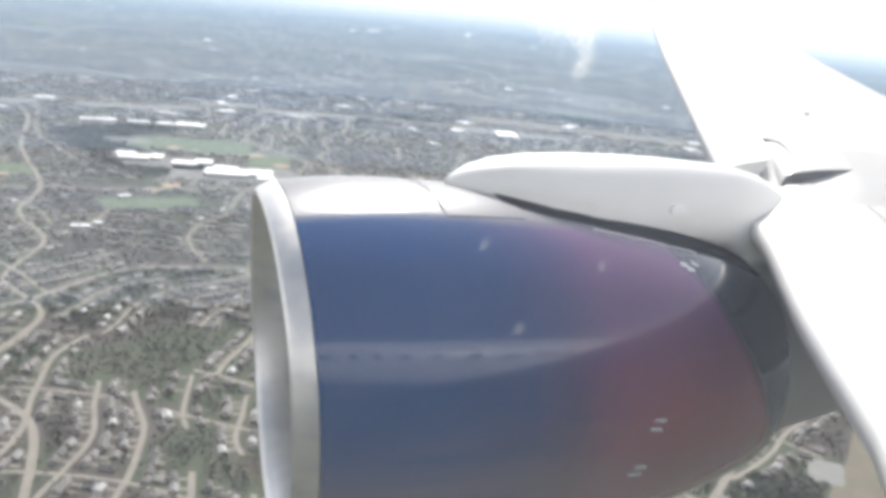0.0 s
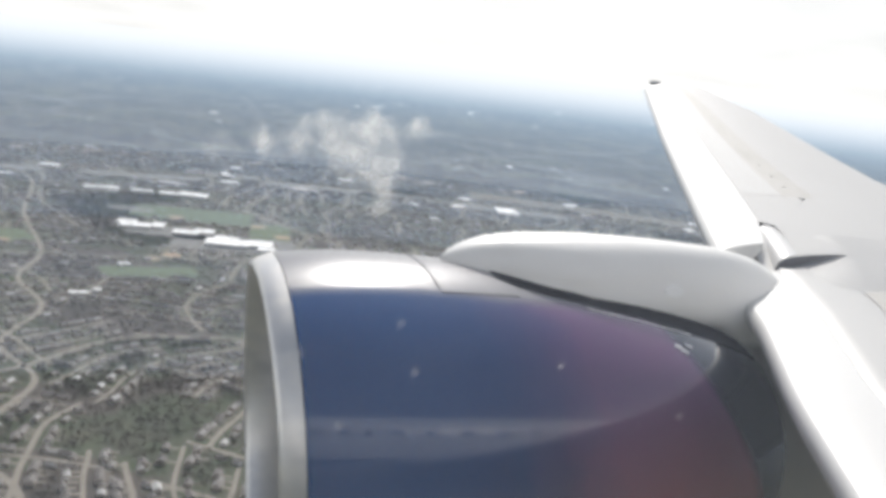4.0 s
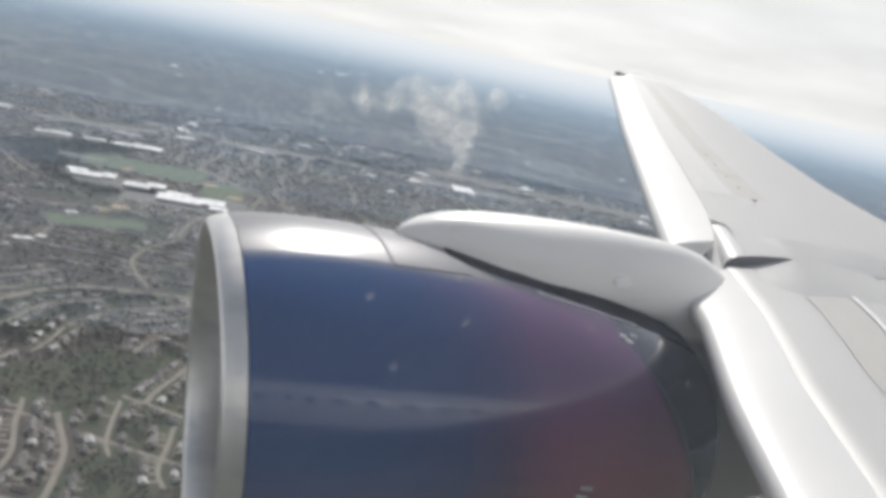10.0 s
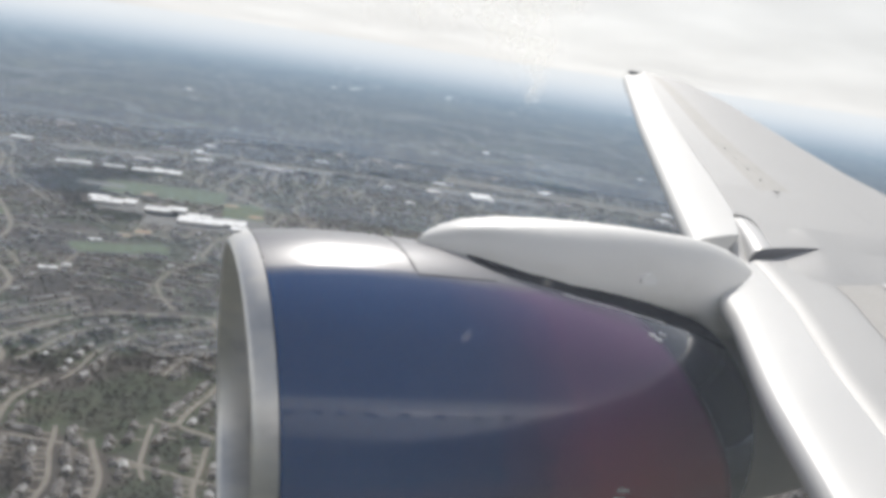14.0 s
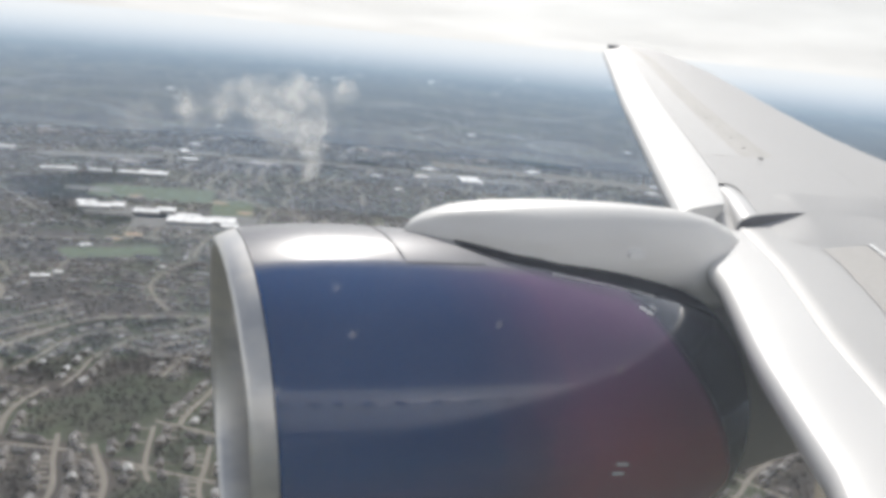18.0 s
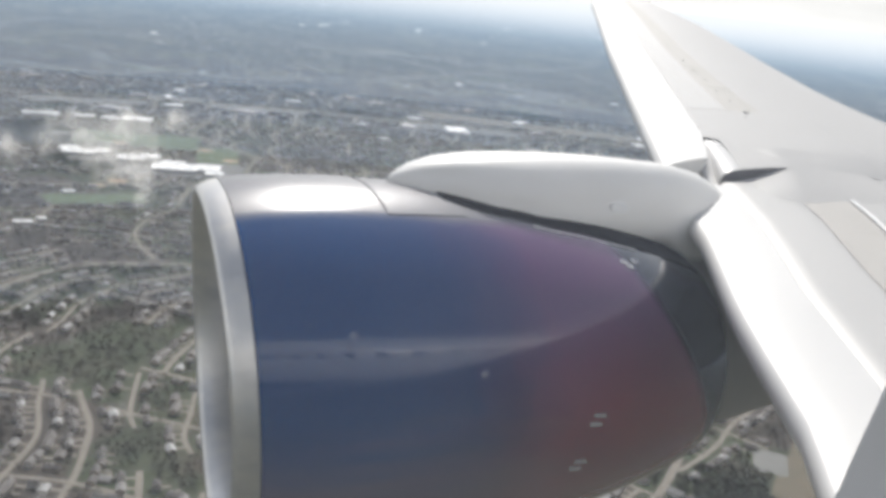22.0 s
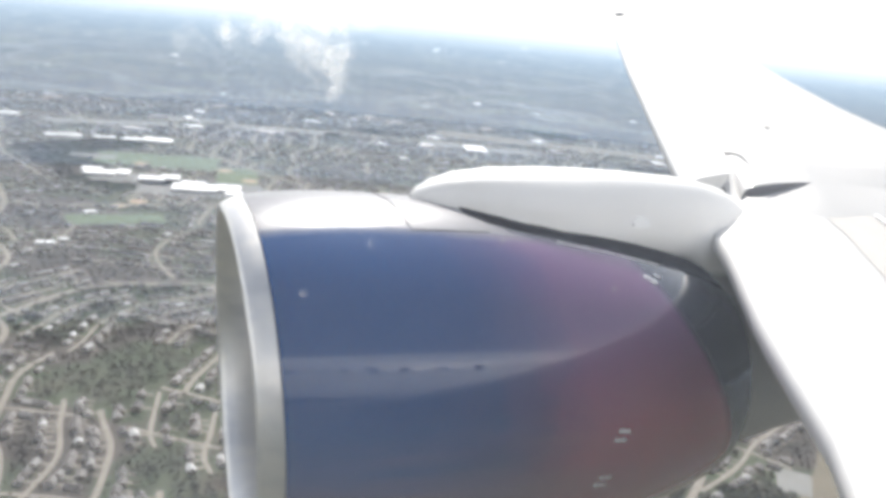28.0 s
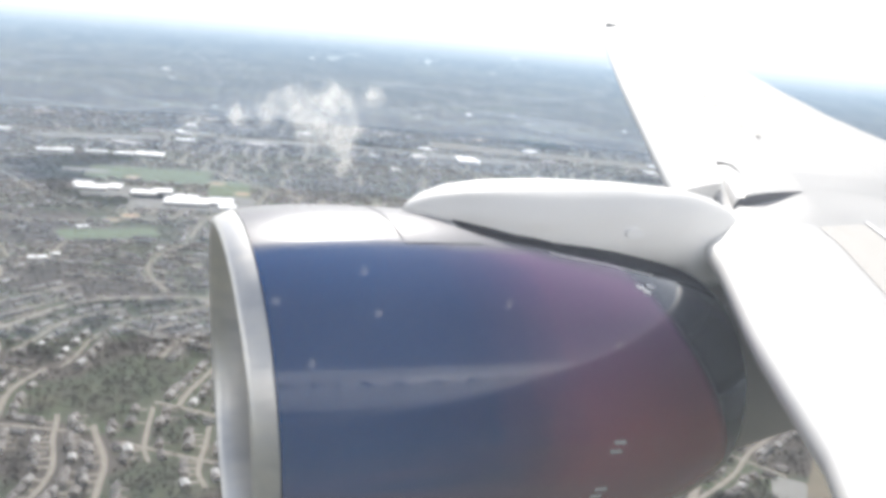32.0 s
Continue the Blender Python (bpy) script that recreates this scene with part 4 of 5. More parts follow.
# main roads
LINES = [
    ("highway", [(-620, 3770), (180, 3800), (980, 3690), (1900, 3280), (2700, 2690), (3300, 1900)], 20, CONCRETE, "pale divided highway"),
    ("highway", [(-600, 3720), (190, 3755), (960, 3645), (1870, 3240), (2660, 2660), (3250, 1880)], 14, ASPHALT, "grey frontage road beside the highway"),
    ("road", [(820, 3720), (960, 3250), (1060, 2850), (1130, 2480), (1330, 2000), (1300, 1500), (1250, 1000)], 15, CONCRETE, "pale arterial road"),
    ("road", [(-300, 2300), (150, 2330), (560, 2250), (900, 2230), (1370, 2300)], 12, CONCRETE, "pale connector street"),
    ("road", [(110, 860), (160, 1080), (120, 1250), (230, 1450), (205, 1640), (300, 1850), (290, 2080), (370, 2320), (400, 2800), (500, 3380), (430, 3760)], 10, CONCRETE, "pale winding through street"),
    ("road", [(-100, 1480), (180, 1500), (420, 1640), (760, 1560), (1310, 1560)], 11, CONCRETE, "pale cross street"),
    ("road", [(420, 700), (480, 1000), (560, 1300), (590, 1590)], 10, CONCRETE, "pale street beside the clearing"),
    ("road", [(480, 560), (760, 640), (1000, 800), (1270, 1050), (1500, 1400)], 10, CONCRETE, "tan street past the bare field"),
    ("road", [(1370, 2300), (1900, 2250), (2600, 2050)], 13, CONCRETE, "pale connector road through houses"),
    ("road", [(1900, 3260), (1980, 2800), (1900, 2250), (1850, 1700)], 12, CONCRETE, "pale road leaving the highway"),
]
for nm, pts, w, mat, lab in LINES:
    road(nm, smooth(pts), w, mat, 0.5 if nm == "highway" else 0.4, lab)

# residential streets: warped grids, each quarter turned its own way
rng = random.Random(7)
QUARTERS = [(150, 1150, 62), (520, 1350, 35), (180, 1800, 18), (620, 1850, -30), (330, 2650, 8), (900, 2050, 55), (1650, 2550, -20), (700, 3250, -10), (1350, 3150, 60), (2250, 2500, 30), (1000, 1250, 20), (1700, 1900, 70), (2600, 2300, -15), (150, 3300, 25), (1900, 3000, -40), (-100, 2700, -25), (2950, 2850, 40), (3300, 2350, -10), (2400, 3350, 15), (1550, 3850, -30), (600, 4050, 5), (-250, 3900, 20), (3600, 1900, 30)]


def quarter(x, y):
    k = min(range(len(QUARTERS)), key=lambda i: (QUARTERS[i][0] - x) ** 2 + (QUARTERS[i][1] - y) ** 2)
    return k


def built_up(x, y):
    """How far the land is built up rather than wooded."""
    return noise.noise(Vector((x / 420, y / 420, 1.7))) + 0.35 * noise.noise(Vector((x / 130, y / 130, 5.1)))


def in_view(x, y):
    r, a = math.hypot(x, y), math.degrees(math.atan2(x, y))
    return 800 < r < 4480 and -8 < a < 66


street_houses = []
for k, (qx, qy, turn) in enumerate(QUARTERS):
    c, s = math.cos(radians(turn)), math.sin(radians(turn))
    for way in (0, 1):
        gap = 70 if way == 0 else 200
        for line in range(-10, 11) if way == 0 else range(-4, 5):
            run = []
            shift = rng.uniform(-14, 14)
            holes = [rng.uniform(-600, 600) for _ in range(1 + line % 2)]
            for u in range(-640, 641, 16):
                a, b = (u, line * gap + shift) if way == 0 else (line * gap + shift, u)
                x, y = qx + a * c - b * s, qy + a * s + b * c
                x += 70 * noise.noise(Vector((x / 330, y / 330, 9.0 + k))) + 9 * noise.noise(Vector((x / 110, y / 110, 3.0)))
                y += 70 * noise.noise(Vector((x / 330, y / 330, 29.0 + k))) + 9 * noise.noise(Vector((x / 110, y / 110, 13.0)))
                ok = quarter(x, y) == k and in_view(x, y) and built_up(x, y) > -0.5 and is_free(x, y, 0, 2) and min(abs(u - h) for h in holes) > 34
                if ok:
                    run.append(Vector((x, y, 0)))
                if (not ok or u == 640) and run:
                    if len(run) > 6:
                        road("street", run, rng.choice((6.0, 6.5, 7.5)), CONCRETE, 0.3 + 0.004 * (k % 8) + 0.05 * way, "pale concrete residential street")
                        street_houses.append(run)
                    run = []

# large flat-roofed buildings
def flat_building(x, y, turn, blocks, label, top=WHITE_ROOF):
    """Boxes with parapets and roof units that stand together."""
    ob = tagged(new("flat_roofed_building"), label, "building")
    ob.matrix_world = pose(x, y, 0, 0, 0, turn)
    for bx, by, w, d, h in blocks:
        verts, faces = loft([[Vector((bx - w / 2, by - d / 2, z)), Vector((bx + w / 2, by - d / 2, z)), Vector((bx + w / 2, by + d / 2, z)), Vector((bx - w / 2, by + d / 2, z))] for z in (-0.2, h)])
        part("wall", mesh_of("wall", verts, faces, GREY_WALL, False), ob)
        q = 0.5
        outer = [(bx - w / 2 - q, by - d / 2 - q), (bx + w / 2 + q, by - d / 2 - q), (bx + w / 2 + q, by + d / 2 + q), (bx - w / 2 - q, by + d / 2 + q)]
        inner = [(bx - w / 2 + q, by - d / 2 + q), (bx + w / 2 - q, by - d / 2 + q), (bx + w / 2 - q, by + d / 2 - q), (bx - w / 2 + q, by + d / 2 - q)]
        verts, faces = loft([[Vector((*p, h - 0.6)) for p in outer], [Vector((*p, h + 0.9)) for p in outer], [Vector((*p, h + 0.9)) for p in inner], [Vector((*p, h + 0.1)) for p in inner]])
        roof = part("roof", mesh_of("roof", verts, faces, top, False), ob)
        for i in range(max(1, int(w * d / 900))):
            ux, uy = bx + rng.uniform(-0.4, 0.4) * w, by + rng.uniform(-0.4, 0.4) * d
            verts, faces = loft([[Vector((ux + a, uy + b, z)) for a, b in ((-2, -1.5), (2, -1.5), (2, 1.5), (-2, 1.5))] for z in (h + 0.08, h + 2.2)])
            part("roof_unit", mesh_of("roof_unit", verts, faces, GREY_WALL, False), roof)
        c, s = math.cos(radians(turn)), math.sin(radians(turn))
        for u in np.arange(-w / 2 - 8, w / 2 + 8, 6):
            for v in np.arange(-d / 2 - 8, d / 2 + 8, 6):
                mark(x + (bx + u) * c - (by + v) * s, y + (bx + u) * s + (by + v) * c, 4, 2)
    return ob


flat_building(830, 2385, -24, [(0, 0, 110, 74, 9), (82, 20, 60, 70, 8), (-10, 60, 60, 48, 7), (100, -36, 44, 40, 6)], "sprawling school with bright white flat roofs")
flat_building(760, 2520, -24, [(0, 0, 66, 50, 7), (44, 34, 48, 54, 7)], "school wing with bright white flat roofs")
flat_building(650, 2610, -24, [(0, 0, 80, 54, 8), (-30, 46, 50, 44, 7), (54, 30, 34, 66, 6)], "school block with bright white flat roofs")
flat_building(960, 3130, -28, [(0, 0, 90, 70, 8), (-80, -10, 56, 44, 6)], "white-roofed hall beside the playing field")
flat_building(520, 2170, 10, [(0, 0, 26, 18, 5)], "small white-roofed park building")
flat_building(150, 2540, 50, [(0, 0, 46, 26, 7), (26, 14, 26, 30, 6)], "white-roofed school among lawns")
flat_building(380, 1930, -12, [(0, 0, 34, 18, 5), (32, 24, 18, 14, 5)], "pair of small white-roofed halls")
for x, y, t, w, d in ((800, 3560, -10, 130, 44), (1000, 3535, -14, 110, 42), (1180, 3480, -18, 90, 34), (220, 3640, 0, 140, 60), (430, 3650, -3, 90, 40), (1480, 3420, -24, 120, 44), (1640, 3340, -27, 80, 36), (2050, 3080, -35, 150, 60), (2240, 2950, -38, 110, 40), (2500, 3000, -42, 90, 34), (2700, 2860, -45, 120, 40), (640, 3380, -8, 170, 30), (-200, 3640, 0, 140, 60), (1250, 3670, -20, 100, 30), (1700, 3600, -28, 120, 40), (2000, 3450, -32, 110, 40), (2400, 3300, -40, 140, 50), (2900, 2780, -47, 110, 40), (3000, 2500, -52, 90, 36), (1100, 3900, -14, 120, 50), (500, 3930, -4, 110, 44), (1500, 3780, -22, 90, 40), (2150, 3500, -34, 130, 44), (1780, 2900, -30, 70, 30), (2300, 2400, -30, 80, 30), (700, 3020, -10, 60, 26)):
    w, d, t = w * rng.uniform(0.3, 0.75), d * rng.uniform(0.9, 2.2), t + rng.choice((0, 10, 25, -18, 60, 90))
    x, y = x + rng.uniform(-160, 160), y + rng.uniform(-420, 60)
    flat_building(x, y, t, [(0, 0, w, d, rng.uniform(6, 10)), (w * 0.32, -d * 0.62, w * 0.3, d * 0.3, 5)], "commercial building with a pale flat roof beside the highway", BIG_ROOF)


# houses
def house_geometry(w, d, h, rise):
    """Walls and a gabled roof with eaves."""
    o = 0.6
    walls = ([(-w / 2, -d / 2, -0.2), (w / 2, -d / 2, -0.2), (w / 2, d / 2, -0.2), (-w / 2, d / 2, -0.2), (-w / 2, -d / 2, h), (w / 2, -d / 2, h), (w / 2, d / 2, h), (-w / 2, d / 2, h), (-w / 2, 0, h + rise * 0.93), (w / 2, 0, h + rise * 0.93)],
             [(0, 1, 5, 4), (1, 2, 6, 9, 5), (2, 3, 7, 6), (3, 0, 4, 8, 7)])
    e = h - rise * o / (d / 2)
    roof = ([(-w / 2 - o, -d / 2 - o, e), (w / 2 + o, -d / 2 - o, e), (w / 2 + o, 0, h + rise), (-w / 2 - o, 0, h + rise), (w / 2 + o, d / 2 + o, e), (-w / 2 - o, d / 2 + o, e), (-w / 2 - o, 0, h + rise - 0.35), (w / 2 + o, 0, h + rise - 0.35), (-w / 2 - o, -d / 2 - o, e - 0.3), (w / 2 + o, -d / 2 - o, e - 0.3), (w / 2 + o, d / 2 + o, e - 0.3), (-w / 2 - o, d / 2 + o, e - 0.3)],
            [(0, 1, 2, 3), (3, 2, 4, 5), (0, 8, 9, 1), (4, 10, 11, 5), (8, 6, 7, 9), (6, 11, 10, 7), (0, 3, 6, 8), (3, 5, 11, 6), (1, 9, 7, 2), (2, 7, 10, 4)])
    return walls, roof


SIZES = [(13, 8.5, 3.2, 2.4), (15, 9, 3.4, 2.8), (11, 8, 5.6, 2.6), (17, 10, 5.8, 3.0), (14, 9.5, 3.0, 2.0)]
GEO = [house_geometry(*z) for z in SIZES]
places = []
for run in street_houses:
    step = 0.0
    for i in range(len(run) - 1):
        a, b = run[i], run[i + 1]
        d = (b - a).normalized()
        step += (b - a).length
        if step < 17:
            continue
        step -= 19
        for sgn in (1, -1):
            if rng.random() < 0.12:
                continue
            off = rng.uniform(16, 20)
            x, y = a.x - d.y * off * sgn + rng.uniform(-3, 3), a.y + d.x * off * sgn + rng.uniform(-3, 3)
            if is_free(x, y, 6):
                mark(x, y, 5, 2)
                places.append((x, y, math.degrees(math.atan2(d.y, d.x)) + rng.uniform(-6, 6), rng.randrange(5)))
places.sort(key=lambda p: math.hypot(p[0], p[1]) + 30 * max(0.0, math.degrees(math.atan2(p[0], p[1])) - 26))
near, rest = places[:300], places[300:]
models = []
for k, (walls, roof) in enumerate(GEO):
    ob = tagged(new("house"), "detached suburban house with a shingle gable roof", "house", "houses along the streets")
    part("wall", mesh_of("wall", *walls, WALL_ONE, False), ob)
    part("roof", mesh_of("roof", *roof, ROOF_ONE, False), ob)
    cw = SIZES[k]
    part("chimney", mesh_of("chimney", *loft([[Vector((cw[0] * 0.3 + a, 0.9 + b, z)) for a, b in ((-0.5, -0.4), (0.5, -0.4), (0.5, 0.4), (-0.5, 0.4))] for z in (cw[2], cw[2] + cw[3] + 1.0)]), GREY_WALL, False), ob)
    part("driveway", mesh_of("driveway", *loft([[Vector((cw[0] * 0.22 + a, -cw[1] / 2 - b, z)) for a, b in ((-2.4, 11), (2.4, 11), (2.4, -1), (-2.4, -1))] for z in (-0.1, 0.22)]), CONCRETE, False), ob)
    models.append(ob)
used = set()
for x, y, t, k in near:
    if k not in used:
        used.add(k)
        models[k].matrix_world = pose(x, y, 0, 0, 0, t)
    else:
        copy_thing(models[k], pose(x, y, 0, 0, 0, t))


def joined(name, spots, geos, mat, label, category, lift=0.0):
    """All the pieces at the spots in one mesh."""
    vs, fs, base = [], [], 0
    for x, y, t, k in spots:
        gv, gf = geos[k]
        c, s = math.cos(radians(t)), math.sin(radians(t))
        vs += [(x + p[0] * c - p[1] * s, y + p[0] * s + p[1] * c, p[2] + lift) for p in gv]
        fs += [tuple(base + i for i in f) for f in gf]
        base += len(gv)
    return tagged(new(name, mesh_of(name, vs, fs, mat, False)), label, category, kind="stuff")


joined("house_walls", rest, [g[0] for g in GEO], WALL_MANY, "walls of many distant suburban houses", "houses")
joined("house_roofs", rest, [g[1] for g in GEO], ROOF_MANY, "grey and pale roofs of many distant houses", "houses")

DRIVES = [loft([[Vector((z[0] * 0.22 + a, -z[1] / 2 - b, h)) for a, b in ((-2.4, 11), (2.4, 11), (2.4, -1), (-2.4, -1))] for h in (-0.1, 0.22)]) for z in SIZES]
joined("driveways", rest, DRIVES, CONCRETE, "pale concrete driveways of many houses", "driveways")


def far_spot(r0, r1):
    r, a = math.sqrt(rng.uniform(r0 * r0, r1 * r1)), radians(rng.uniform(-9, 67))
    return r * math.sin(a), r * math.cos(a)


def town(x, y):
    """How far the farther land is town rather than woods."""
    return noise.noise(Vector((x / 900, y / 900, 4.4))) + 0.5 * noise.noise(Vector((x / 300, y / 300, 2.2)))


# trees
def clump(r, squash=0.8):
    """A ragged ball of eight faces."""
    top = [(r * rng.uniform(0.7, 1.1) * math.cos(a + rng.uniform(-0.3, 0.3)), r * rng.uniform(0.7, 1.1) * math.sin(a + rng.uniform(-0.3, 0.3)), r * rng.uniform(-0.3, 0.3)) for a in (0, 1.57, 3.14, 4.71)]
    pts = top + [(0, 0, r * squash * rng.uniform(0.8, 1.2)), (0, 0, -r * squash)]
    return pts, [(0, 1, 4), (1, 2, 4), (2, 3, 4), (3, 0, 4), (1, 0, 5), (2, 1, 5), (3, 2, 5), (0, 3, 5)]


def tree_crown(h, w, m):
    vs, fs = [], []
    for i in range(m):
        a, q = rng.uniform(0, 6.28), rng.uniform(0, 1) ** 0.6
        z = h * rng.uniform(0.35, 0.95)
        spread = w * (1 - abs(z / h - 0.55) * 1.3)
        pv, pf = clump(w * rng.uniform(0.22, 0.42))
        fs += [tuple(len(vs) + j for j in f) for f in pf]
        vs += [(p[0] + spread * q * math.cos(a), p[1] + spread * q * math.sin(a), p[2] + z) for p in pv]
    return vs, fs


KINDS = [tree_crown(rng.uniform(6, 10), rng.uniform(2.6, 4.2), 3) for _ in range(24)]
spots = []
while len(spots) < 84000:
    r, a = rng.uniform(830, 4600), radians(rng.uniform(-8, 66))
    x, y = r * math.sin(a), r * math.cos(a)
    woods = -0.12 - built_up(x, y) + 0.25 * noise.noise(Vector((x / 60, y / 60, 8.2)))
    if rng.random() < ((0.30 if r < 2300 else 0.18) + 2.6 * max(0.0, woods)) * min(1.0, (4640 - r) / 800) and is_free(x, y, 4):
        spots.append((x, y, rng.uniform(0, 360), rng.randrange(24)))
spots.sort(key=lambda p: math.hypot(p[0], p[1]) + 30 * max(0.0, math.degrees(math.atan2(p[0], p[1])) - 26))
while len(spots) < 98000:  # the far edge of the near land, wooded between clearings
    x, y = far_spot(3500, 4606)
    if town(x, y) + 0.3 * noise.noise(Vector((x / 120, y / 120, 6.6))) < rng.uniform(-0.1, 0.25) and is_free(x, y, 4) and rng.random() < 1.0 - max(0.0, math.hypot(x, y) - 3700) / 950:
        spots.append((x, y, rng.uniform(0, 360), rng.randrange(24)))
joined("woods", spots[140:], KINDS, CROWN_MANY, "leafless grey-brown trees of suburban woods and gardens", "trees")
trees = []
for k in range(5):
    h = rng.uniform(10, 15)
    ob = tagged(new("tree"), "leafless grey-brown street tree", "tree", "trees among the houses")
    ring = [[Vector((q * math.cos(a * 1.047), q * math.sin(a * 1.047), z)) for a in range(6)] for z, q in ((-0.3, 0.45), (h * 0.3, 0.3), (h * 0.7, 0.12))]
    part("trunk", mesh_of("trunk", *loft(ring), BARK), ob)
    part("crown", mesh_of("crown", *tree_crown(h, rng.uniform(4, 5.5), 16), CROWN_ONE, False), ob)
    trees.append(ob)
for i, (x, y, t, k) in enumerate(spots[:140]):
    if i < 5:
        trees[i].matrix_world = pose(x, y, 0, 0, 0, t)
    else:
        copy_thing(trees[i % 5], pose(x, y, 0, 0, 0, t))


# farther roofs, out to where the backdrop takes over
BLOCK = [([(-a, -b, -0.2), (a, -b, -0.2), (a, b, -0.2), (-a, b, -0.2), (-a, -b, h), (a, -b, h), (a, b, h), (-a, b, h)], [(0, 1, 5, 4), (1, 2, 6, 5), (2, 3, 7, 6), (3, 0, 4, 7), (4, 5, 6, 7)]) for a, b, h in ((8, 6, 5), (10, 6, 6), (14, 8, 6), (9, 9, 7), (24, 14, 8), (40, 18, 9))]
blocks = []
while len(blocks) < 420:
    x, y = far_spot(4150, 4640)
    if town(x, y) > rng.uniform(-0.35, 0.3):
        blocks.append((x, y, rng.choice((0, 20, 65, 90)) + rng.uniform(-5, 5), rng.choices(range(6), (8, 8, 5, 5, 1.2, 0.6))[0]))
joined("far_buildings", blocks, BLOCK, WALL_MANY, "pale roofs of distant houses and halls", "houses")


# ---- distance ----
def far_land():
    """Woods, fields and towns beyond the near land, with haze mixed into the glow."""
    m = Nodes("far_land_painted_haze")
    place = m.coords()
    flat = m.add("ShaderNodeVectorMath", {0: place, 1: (1.0, 1.0, 0.0)}, operation="MULTIPLY").outputs[0]
    r = m.add("ShaderNodeVectorMath", {0: flat}, operation="LENGTH").outputs["Value"]
    share = m.add("ShaderNodeMapRange", {0: r, 1: R0, 2: R1, 3: 0.0, 4: 1 - R0 / REACH}).outputs[0]
    left = m.add("ShaderNodeMath", {0: 1.0, 1: share}, operation="SUBTRACT").outputs[0]
    km = m.add("ShaderNodeMath", {0: R0 / 1000, 1: left}, operation="DIVIDE").outputs[0]
    way = m.add("ShaderNodeVectorMath", {0: flat}, operation="NORMALIZE").outputs[0]
    v = m.add("ShaderNodeVectorMath", {0: way, "Scale": km}, operation="SCALE").outputs[0]
    # woods and houses patterned by bearing and dip, to suit the camera's view
    dip = m.add("ShaderNodeMath", {0: 1.5 * ALT / 1000, 1: km}, operation="DIVIDE").outputs[0]
    part_of = m.add("ShaderNodeSeparateXYZ", {0: way})
    bearing = m.add("ShaderNodeMath", {0: part_of.outputs["X"], 1: part_of.outputs["Y"]}, operation="ARCTAN2").outputs[0]
    w = m.add("ShaderNodeCombineXYZ", {0: bearing, 1: dip}).outputs[0]
    region, wood, copse, twig = m.noise(v, 0.42, 4, 0.6), m.noise(v, 2.0, 5, 0.62), m.noise(w, 55.0, 4, 0.6), m.noise(w, 260.0, 3, 0.6)
    col = m.ramp(wood, [(0.34, (0.088, 0.082, 0.075)), (0.46, (0.125, 0.112, 0.096)), (0.54, (0.165, 0.147, 0.122)), (0.62, (0.15, 0.15, 0.10)), (0.70, (0.23, 0.205, 0.165))])
    col = m.mix(m.ramp(region, [(0.45, (0, 0, 0)), (0.58, (0.55, 0.55, 0.55))]), col, (0.098, 0.092, 0.084))
    col = m.mix(m.ramp(copse, [(0.40, (0.6, 0.6, 0.6)), (0.58, (0, 0, 0))]), col, (0.085, 0.08, 0.074))
    col = m.mix(m.ramp(copse, [(0.56, (0, 0, 0)), (0.70, (0.55, 0.55, 0.55))]), col, (0.18, 0.172, 0.14))
    col = m.mix(m.ramp(twig, [(0.50, (0, 0, 0)), (0.70, (0.4, 0.4, 0.4))]), col, (0.20, 0.192, 0.175))
    bend = m.add("ShaderNodeVectorMath", {0: m.add("ShaderNodeTexNoise", {"Vector": v, "Scale": 0.7, "Detail": 2.0}).outputs[1], "Scale": 0.9}, operation="SCALE").outputs[0]
    edge = m.add("ShaderNodeTexVoronoi", {"Vector": m.add("ShaderNodeVectorMath", {0: v, 1: bend}, operation="ADD").outputs[0], "Scale": 0.55})
    edge.feature = "DISTANCE_TO_EDGE"
    col = m.mix(m.ramp(edge.outputs["Distance"], [(0.008, (0.45, 0.45, 0.45)), (0.022, (0, 0, 0))]), col, (0.27, 0.265, 0.25))
    town = m.ramp(m.noise(v, 0.5, 3), [(0.47, (0.05, 0.05, 0.05)), (0.56, (1, 1, 1))])
    stretched = m.add("ShaderNodeMapping", {"Vector": w, "Scale": (1.0, 2.2, 1.0)}).outputs[0]
    for scale, size, pick_at, tint in ((170.0, 0.24, 0.4, (0.36, 0.345, 0.32)), (44.0, 0.14, 0.6, (0.72, 0.71, 0.68))):
        dots = m.add("ShaderNodeTexVoronoi", {"Vector": stretched, "Scale": scale})
        some = m.ramp(m.add("ShaderNodeSeparateColor", {0: dots.outputs["Color"]}).outputs[0], [(pick_at, (0, 0, 0)), (pick_at + 0.1, (0.9, 0.9, 0.9))])
        roofs = m.mix(1.0, m.ramp(dots.outputs["Distance"], [(size, (1, 1, 1)), (size * 1.5, (0, 0, 0))]), some, "MULTIPLY")
        col = m.mix(m.mix(1.0, roofs, town, "MULTIPLY"), col, tint)
    # blue haze and the white horizon are painted into the glowing colour
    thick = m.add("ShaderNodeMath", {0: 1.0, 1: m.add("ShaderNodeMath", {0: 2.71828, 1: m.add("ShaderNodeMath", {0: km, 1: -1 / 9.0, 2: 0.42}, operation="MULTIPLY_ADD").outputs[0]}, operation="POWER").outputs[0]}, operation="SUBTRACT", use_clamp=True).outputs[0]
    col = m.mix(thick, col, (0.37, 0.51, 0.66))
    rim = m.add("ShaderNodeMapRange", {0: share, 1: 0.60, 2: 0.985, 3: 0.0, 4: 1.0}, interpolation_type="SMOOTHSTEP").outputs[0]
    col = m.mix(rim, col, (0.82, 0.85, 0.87))
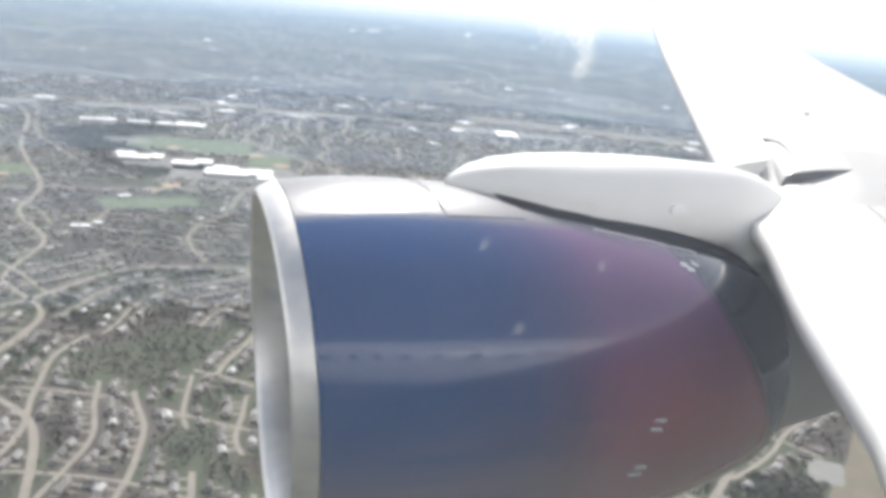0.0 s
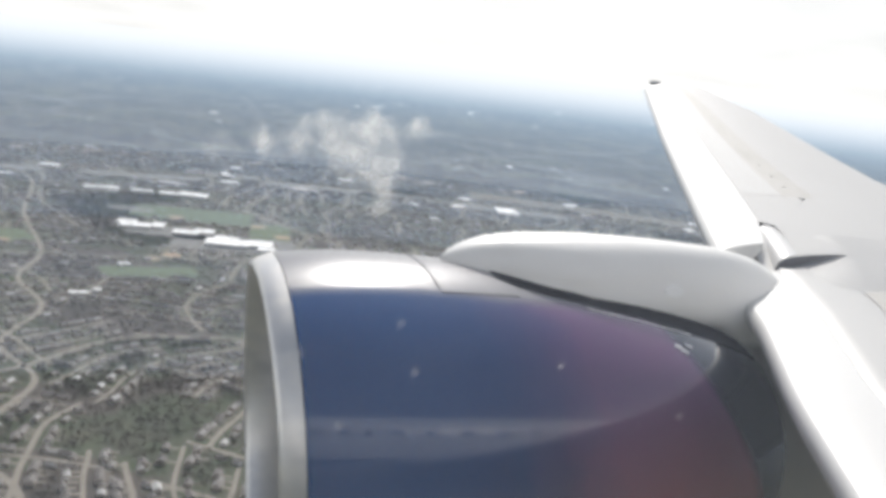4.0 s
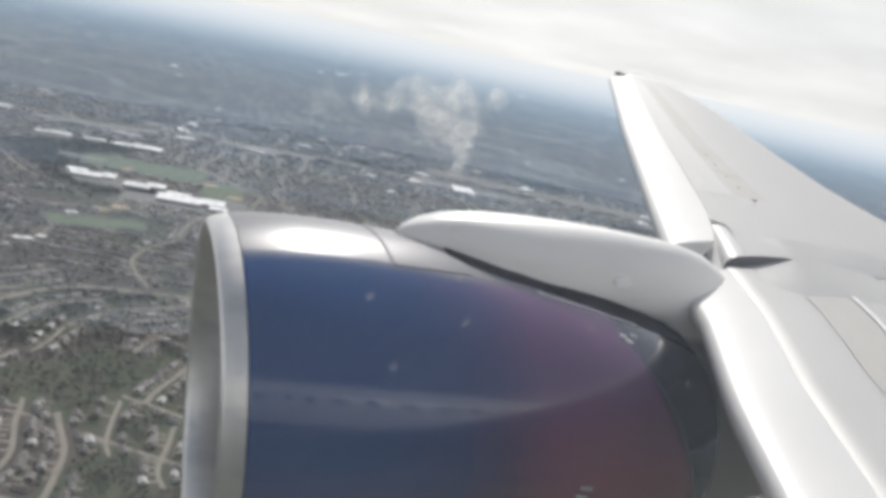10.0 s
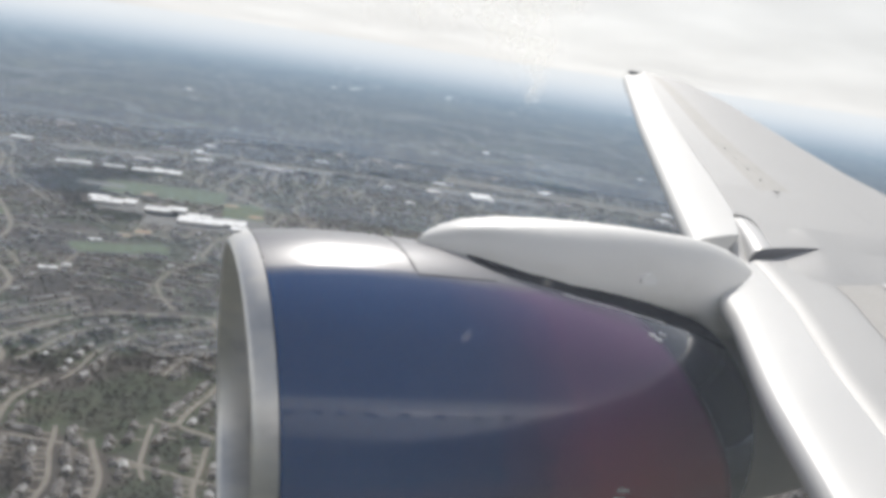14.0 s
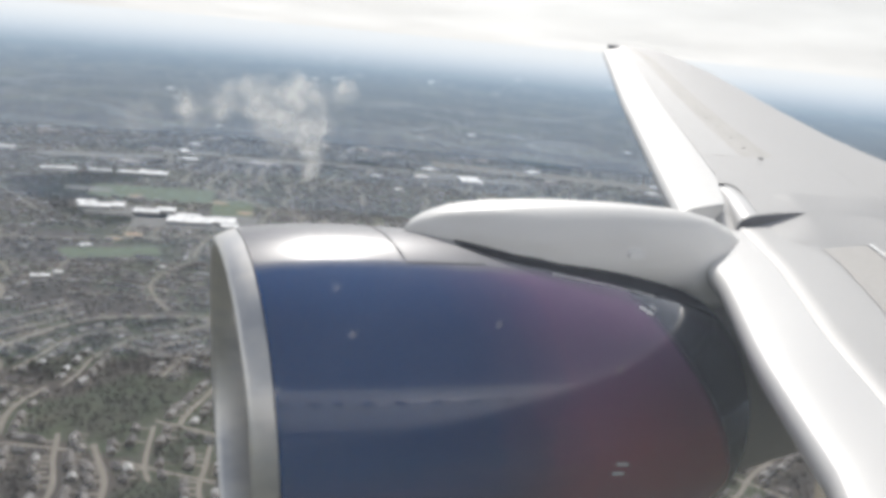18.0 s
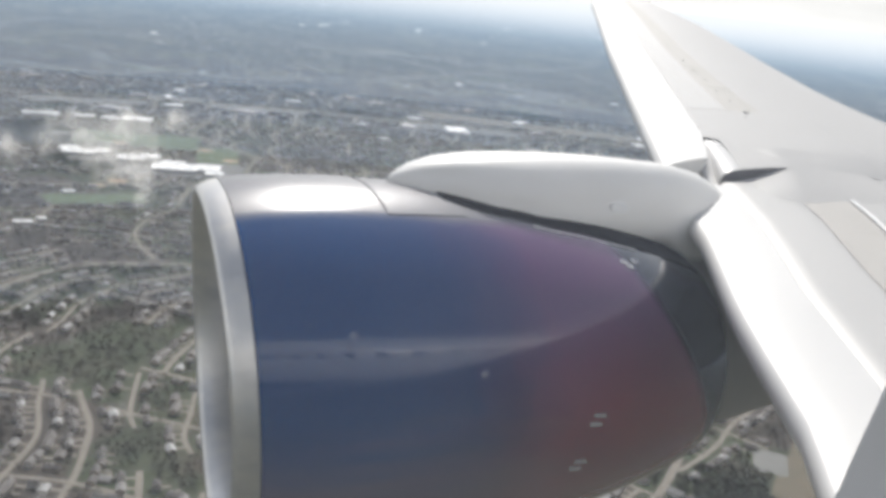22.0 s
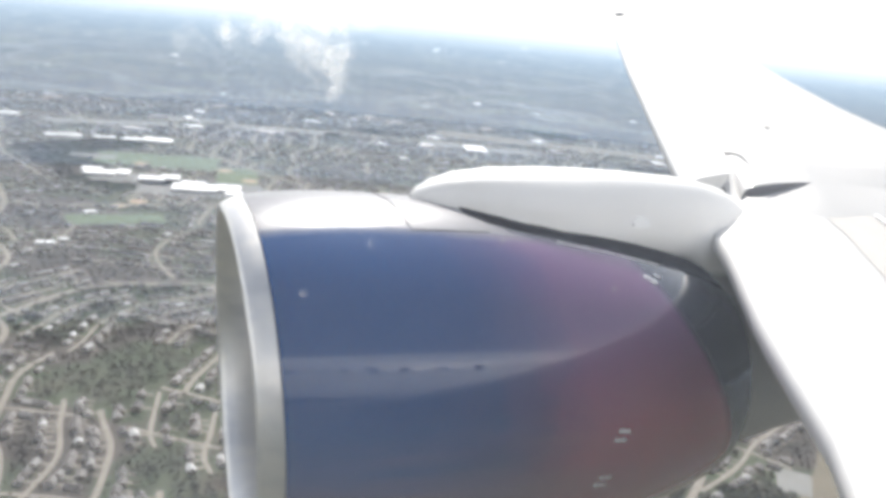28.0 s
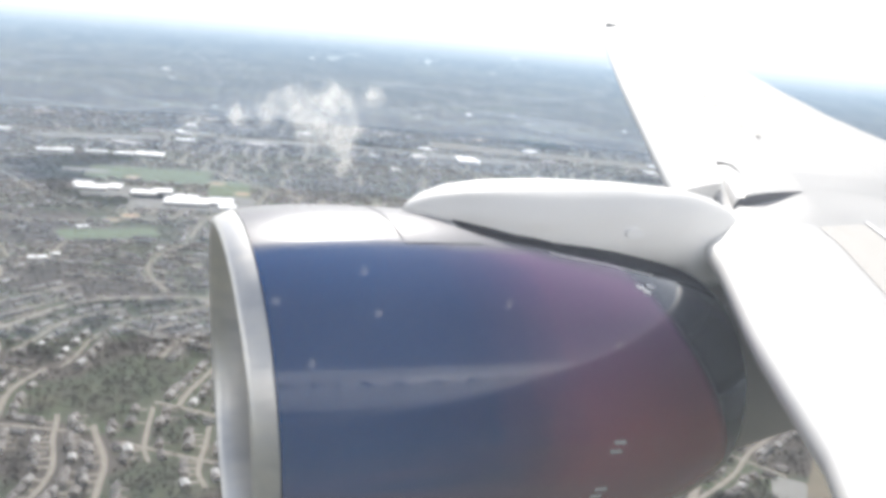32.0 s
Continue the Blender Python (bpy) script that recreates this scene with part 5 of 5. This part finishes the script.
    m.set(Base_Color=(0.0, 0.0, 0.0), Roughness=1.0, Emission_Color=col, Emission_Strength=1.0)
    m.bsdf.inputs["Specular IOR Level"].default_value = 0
    return m.mat


R0, R1, REACH, STEPS = 4470.0, 4930.0, 400000.0, 64
verts, faces = [], []
# the ring rises so the camera sees it as flat land
for i in range(STEPS + 1):
    d = R0 * (REACH / R0) ** (i / STEPS)
    r = R0 + (R1 - R0) * (1 - R0 / d) / (1 - R0 / REACH)
    verts += [(r * math.cos(2 * math.pi * j / n), r * math.sin(2 * math.pi * j / n), 2 + ALT - r * ALT / d) for j in range(n)]
for i in range(STEPS):
    for j in range(n):
        k = (j + 1) % n
        faces.append((i * n + j, i * n + k, (i + 1) * n + k, (i + 1) * n + j))
tagged(new("backdrop", mesh_of("backdrop", verts, faces, far_land())), "glowing ring coloured as blue hazy woods and towns to the horizon", "distance", kind="structure")


# translucent curtains added to stand in for blue haze, thickest near the ground
def haze_curtain_mat(name, most):
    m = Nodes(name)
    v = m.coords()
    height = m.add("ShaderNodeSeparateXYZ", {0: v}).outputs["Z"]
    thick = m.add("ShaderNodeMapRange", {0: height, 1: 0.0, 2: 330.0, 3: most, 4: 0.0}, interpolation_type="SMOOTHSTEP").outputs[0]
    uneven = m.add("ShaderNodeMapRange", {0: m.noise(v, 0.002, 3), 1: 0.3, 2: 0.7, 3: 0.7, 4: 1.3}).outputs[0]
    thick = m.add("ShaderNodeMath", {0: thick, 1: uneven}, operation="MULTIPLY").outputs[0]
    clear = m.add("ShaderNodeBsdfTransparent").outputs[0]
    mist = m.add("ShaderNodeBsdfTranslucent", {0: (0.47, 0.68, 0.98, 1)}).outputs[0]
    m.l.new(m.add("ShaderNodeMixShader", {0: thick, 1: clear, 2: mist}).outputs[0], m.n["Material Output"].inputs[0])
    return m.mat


THIN_CURTAIN, DEEP_CURTAIN = haze_curtain_mat("thin_blue_curtain", 0.034), haze_curtain_mat("deeper_blue_curtain", 0.055)
# upright rings of curtain, one behind another, in place of hazy air
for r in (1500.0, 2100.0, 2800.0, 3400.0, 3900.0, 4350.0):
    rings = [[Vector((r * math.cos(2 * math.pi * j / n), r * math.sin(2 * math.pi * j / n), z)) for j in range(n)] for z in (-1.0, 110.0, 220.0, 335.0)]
    tagged(new("haze", mesh_of("haze", *loft(rings, caps=False), DEEP_CURTAIN if r > 2500 else THIN_CURTAIN)), "translucent curtain added in place of blue haze over the suburbs", "haze", kind="structure")
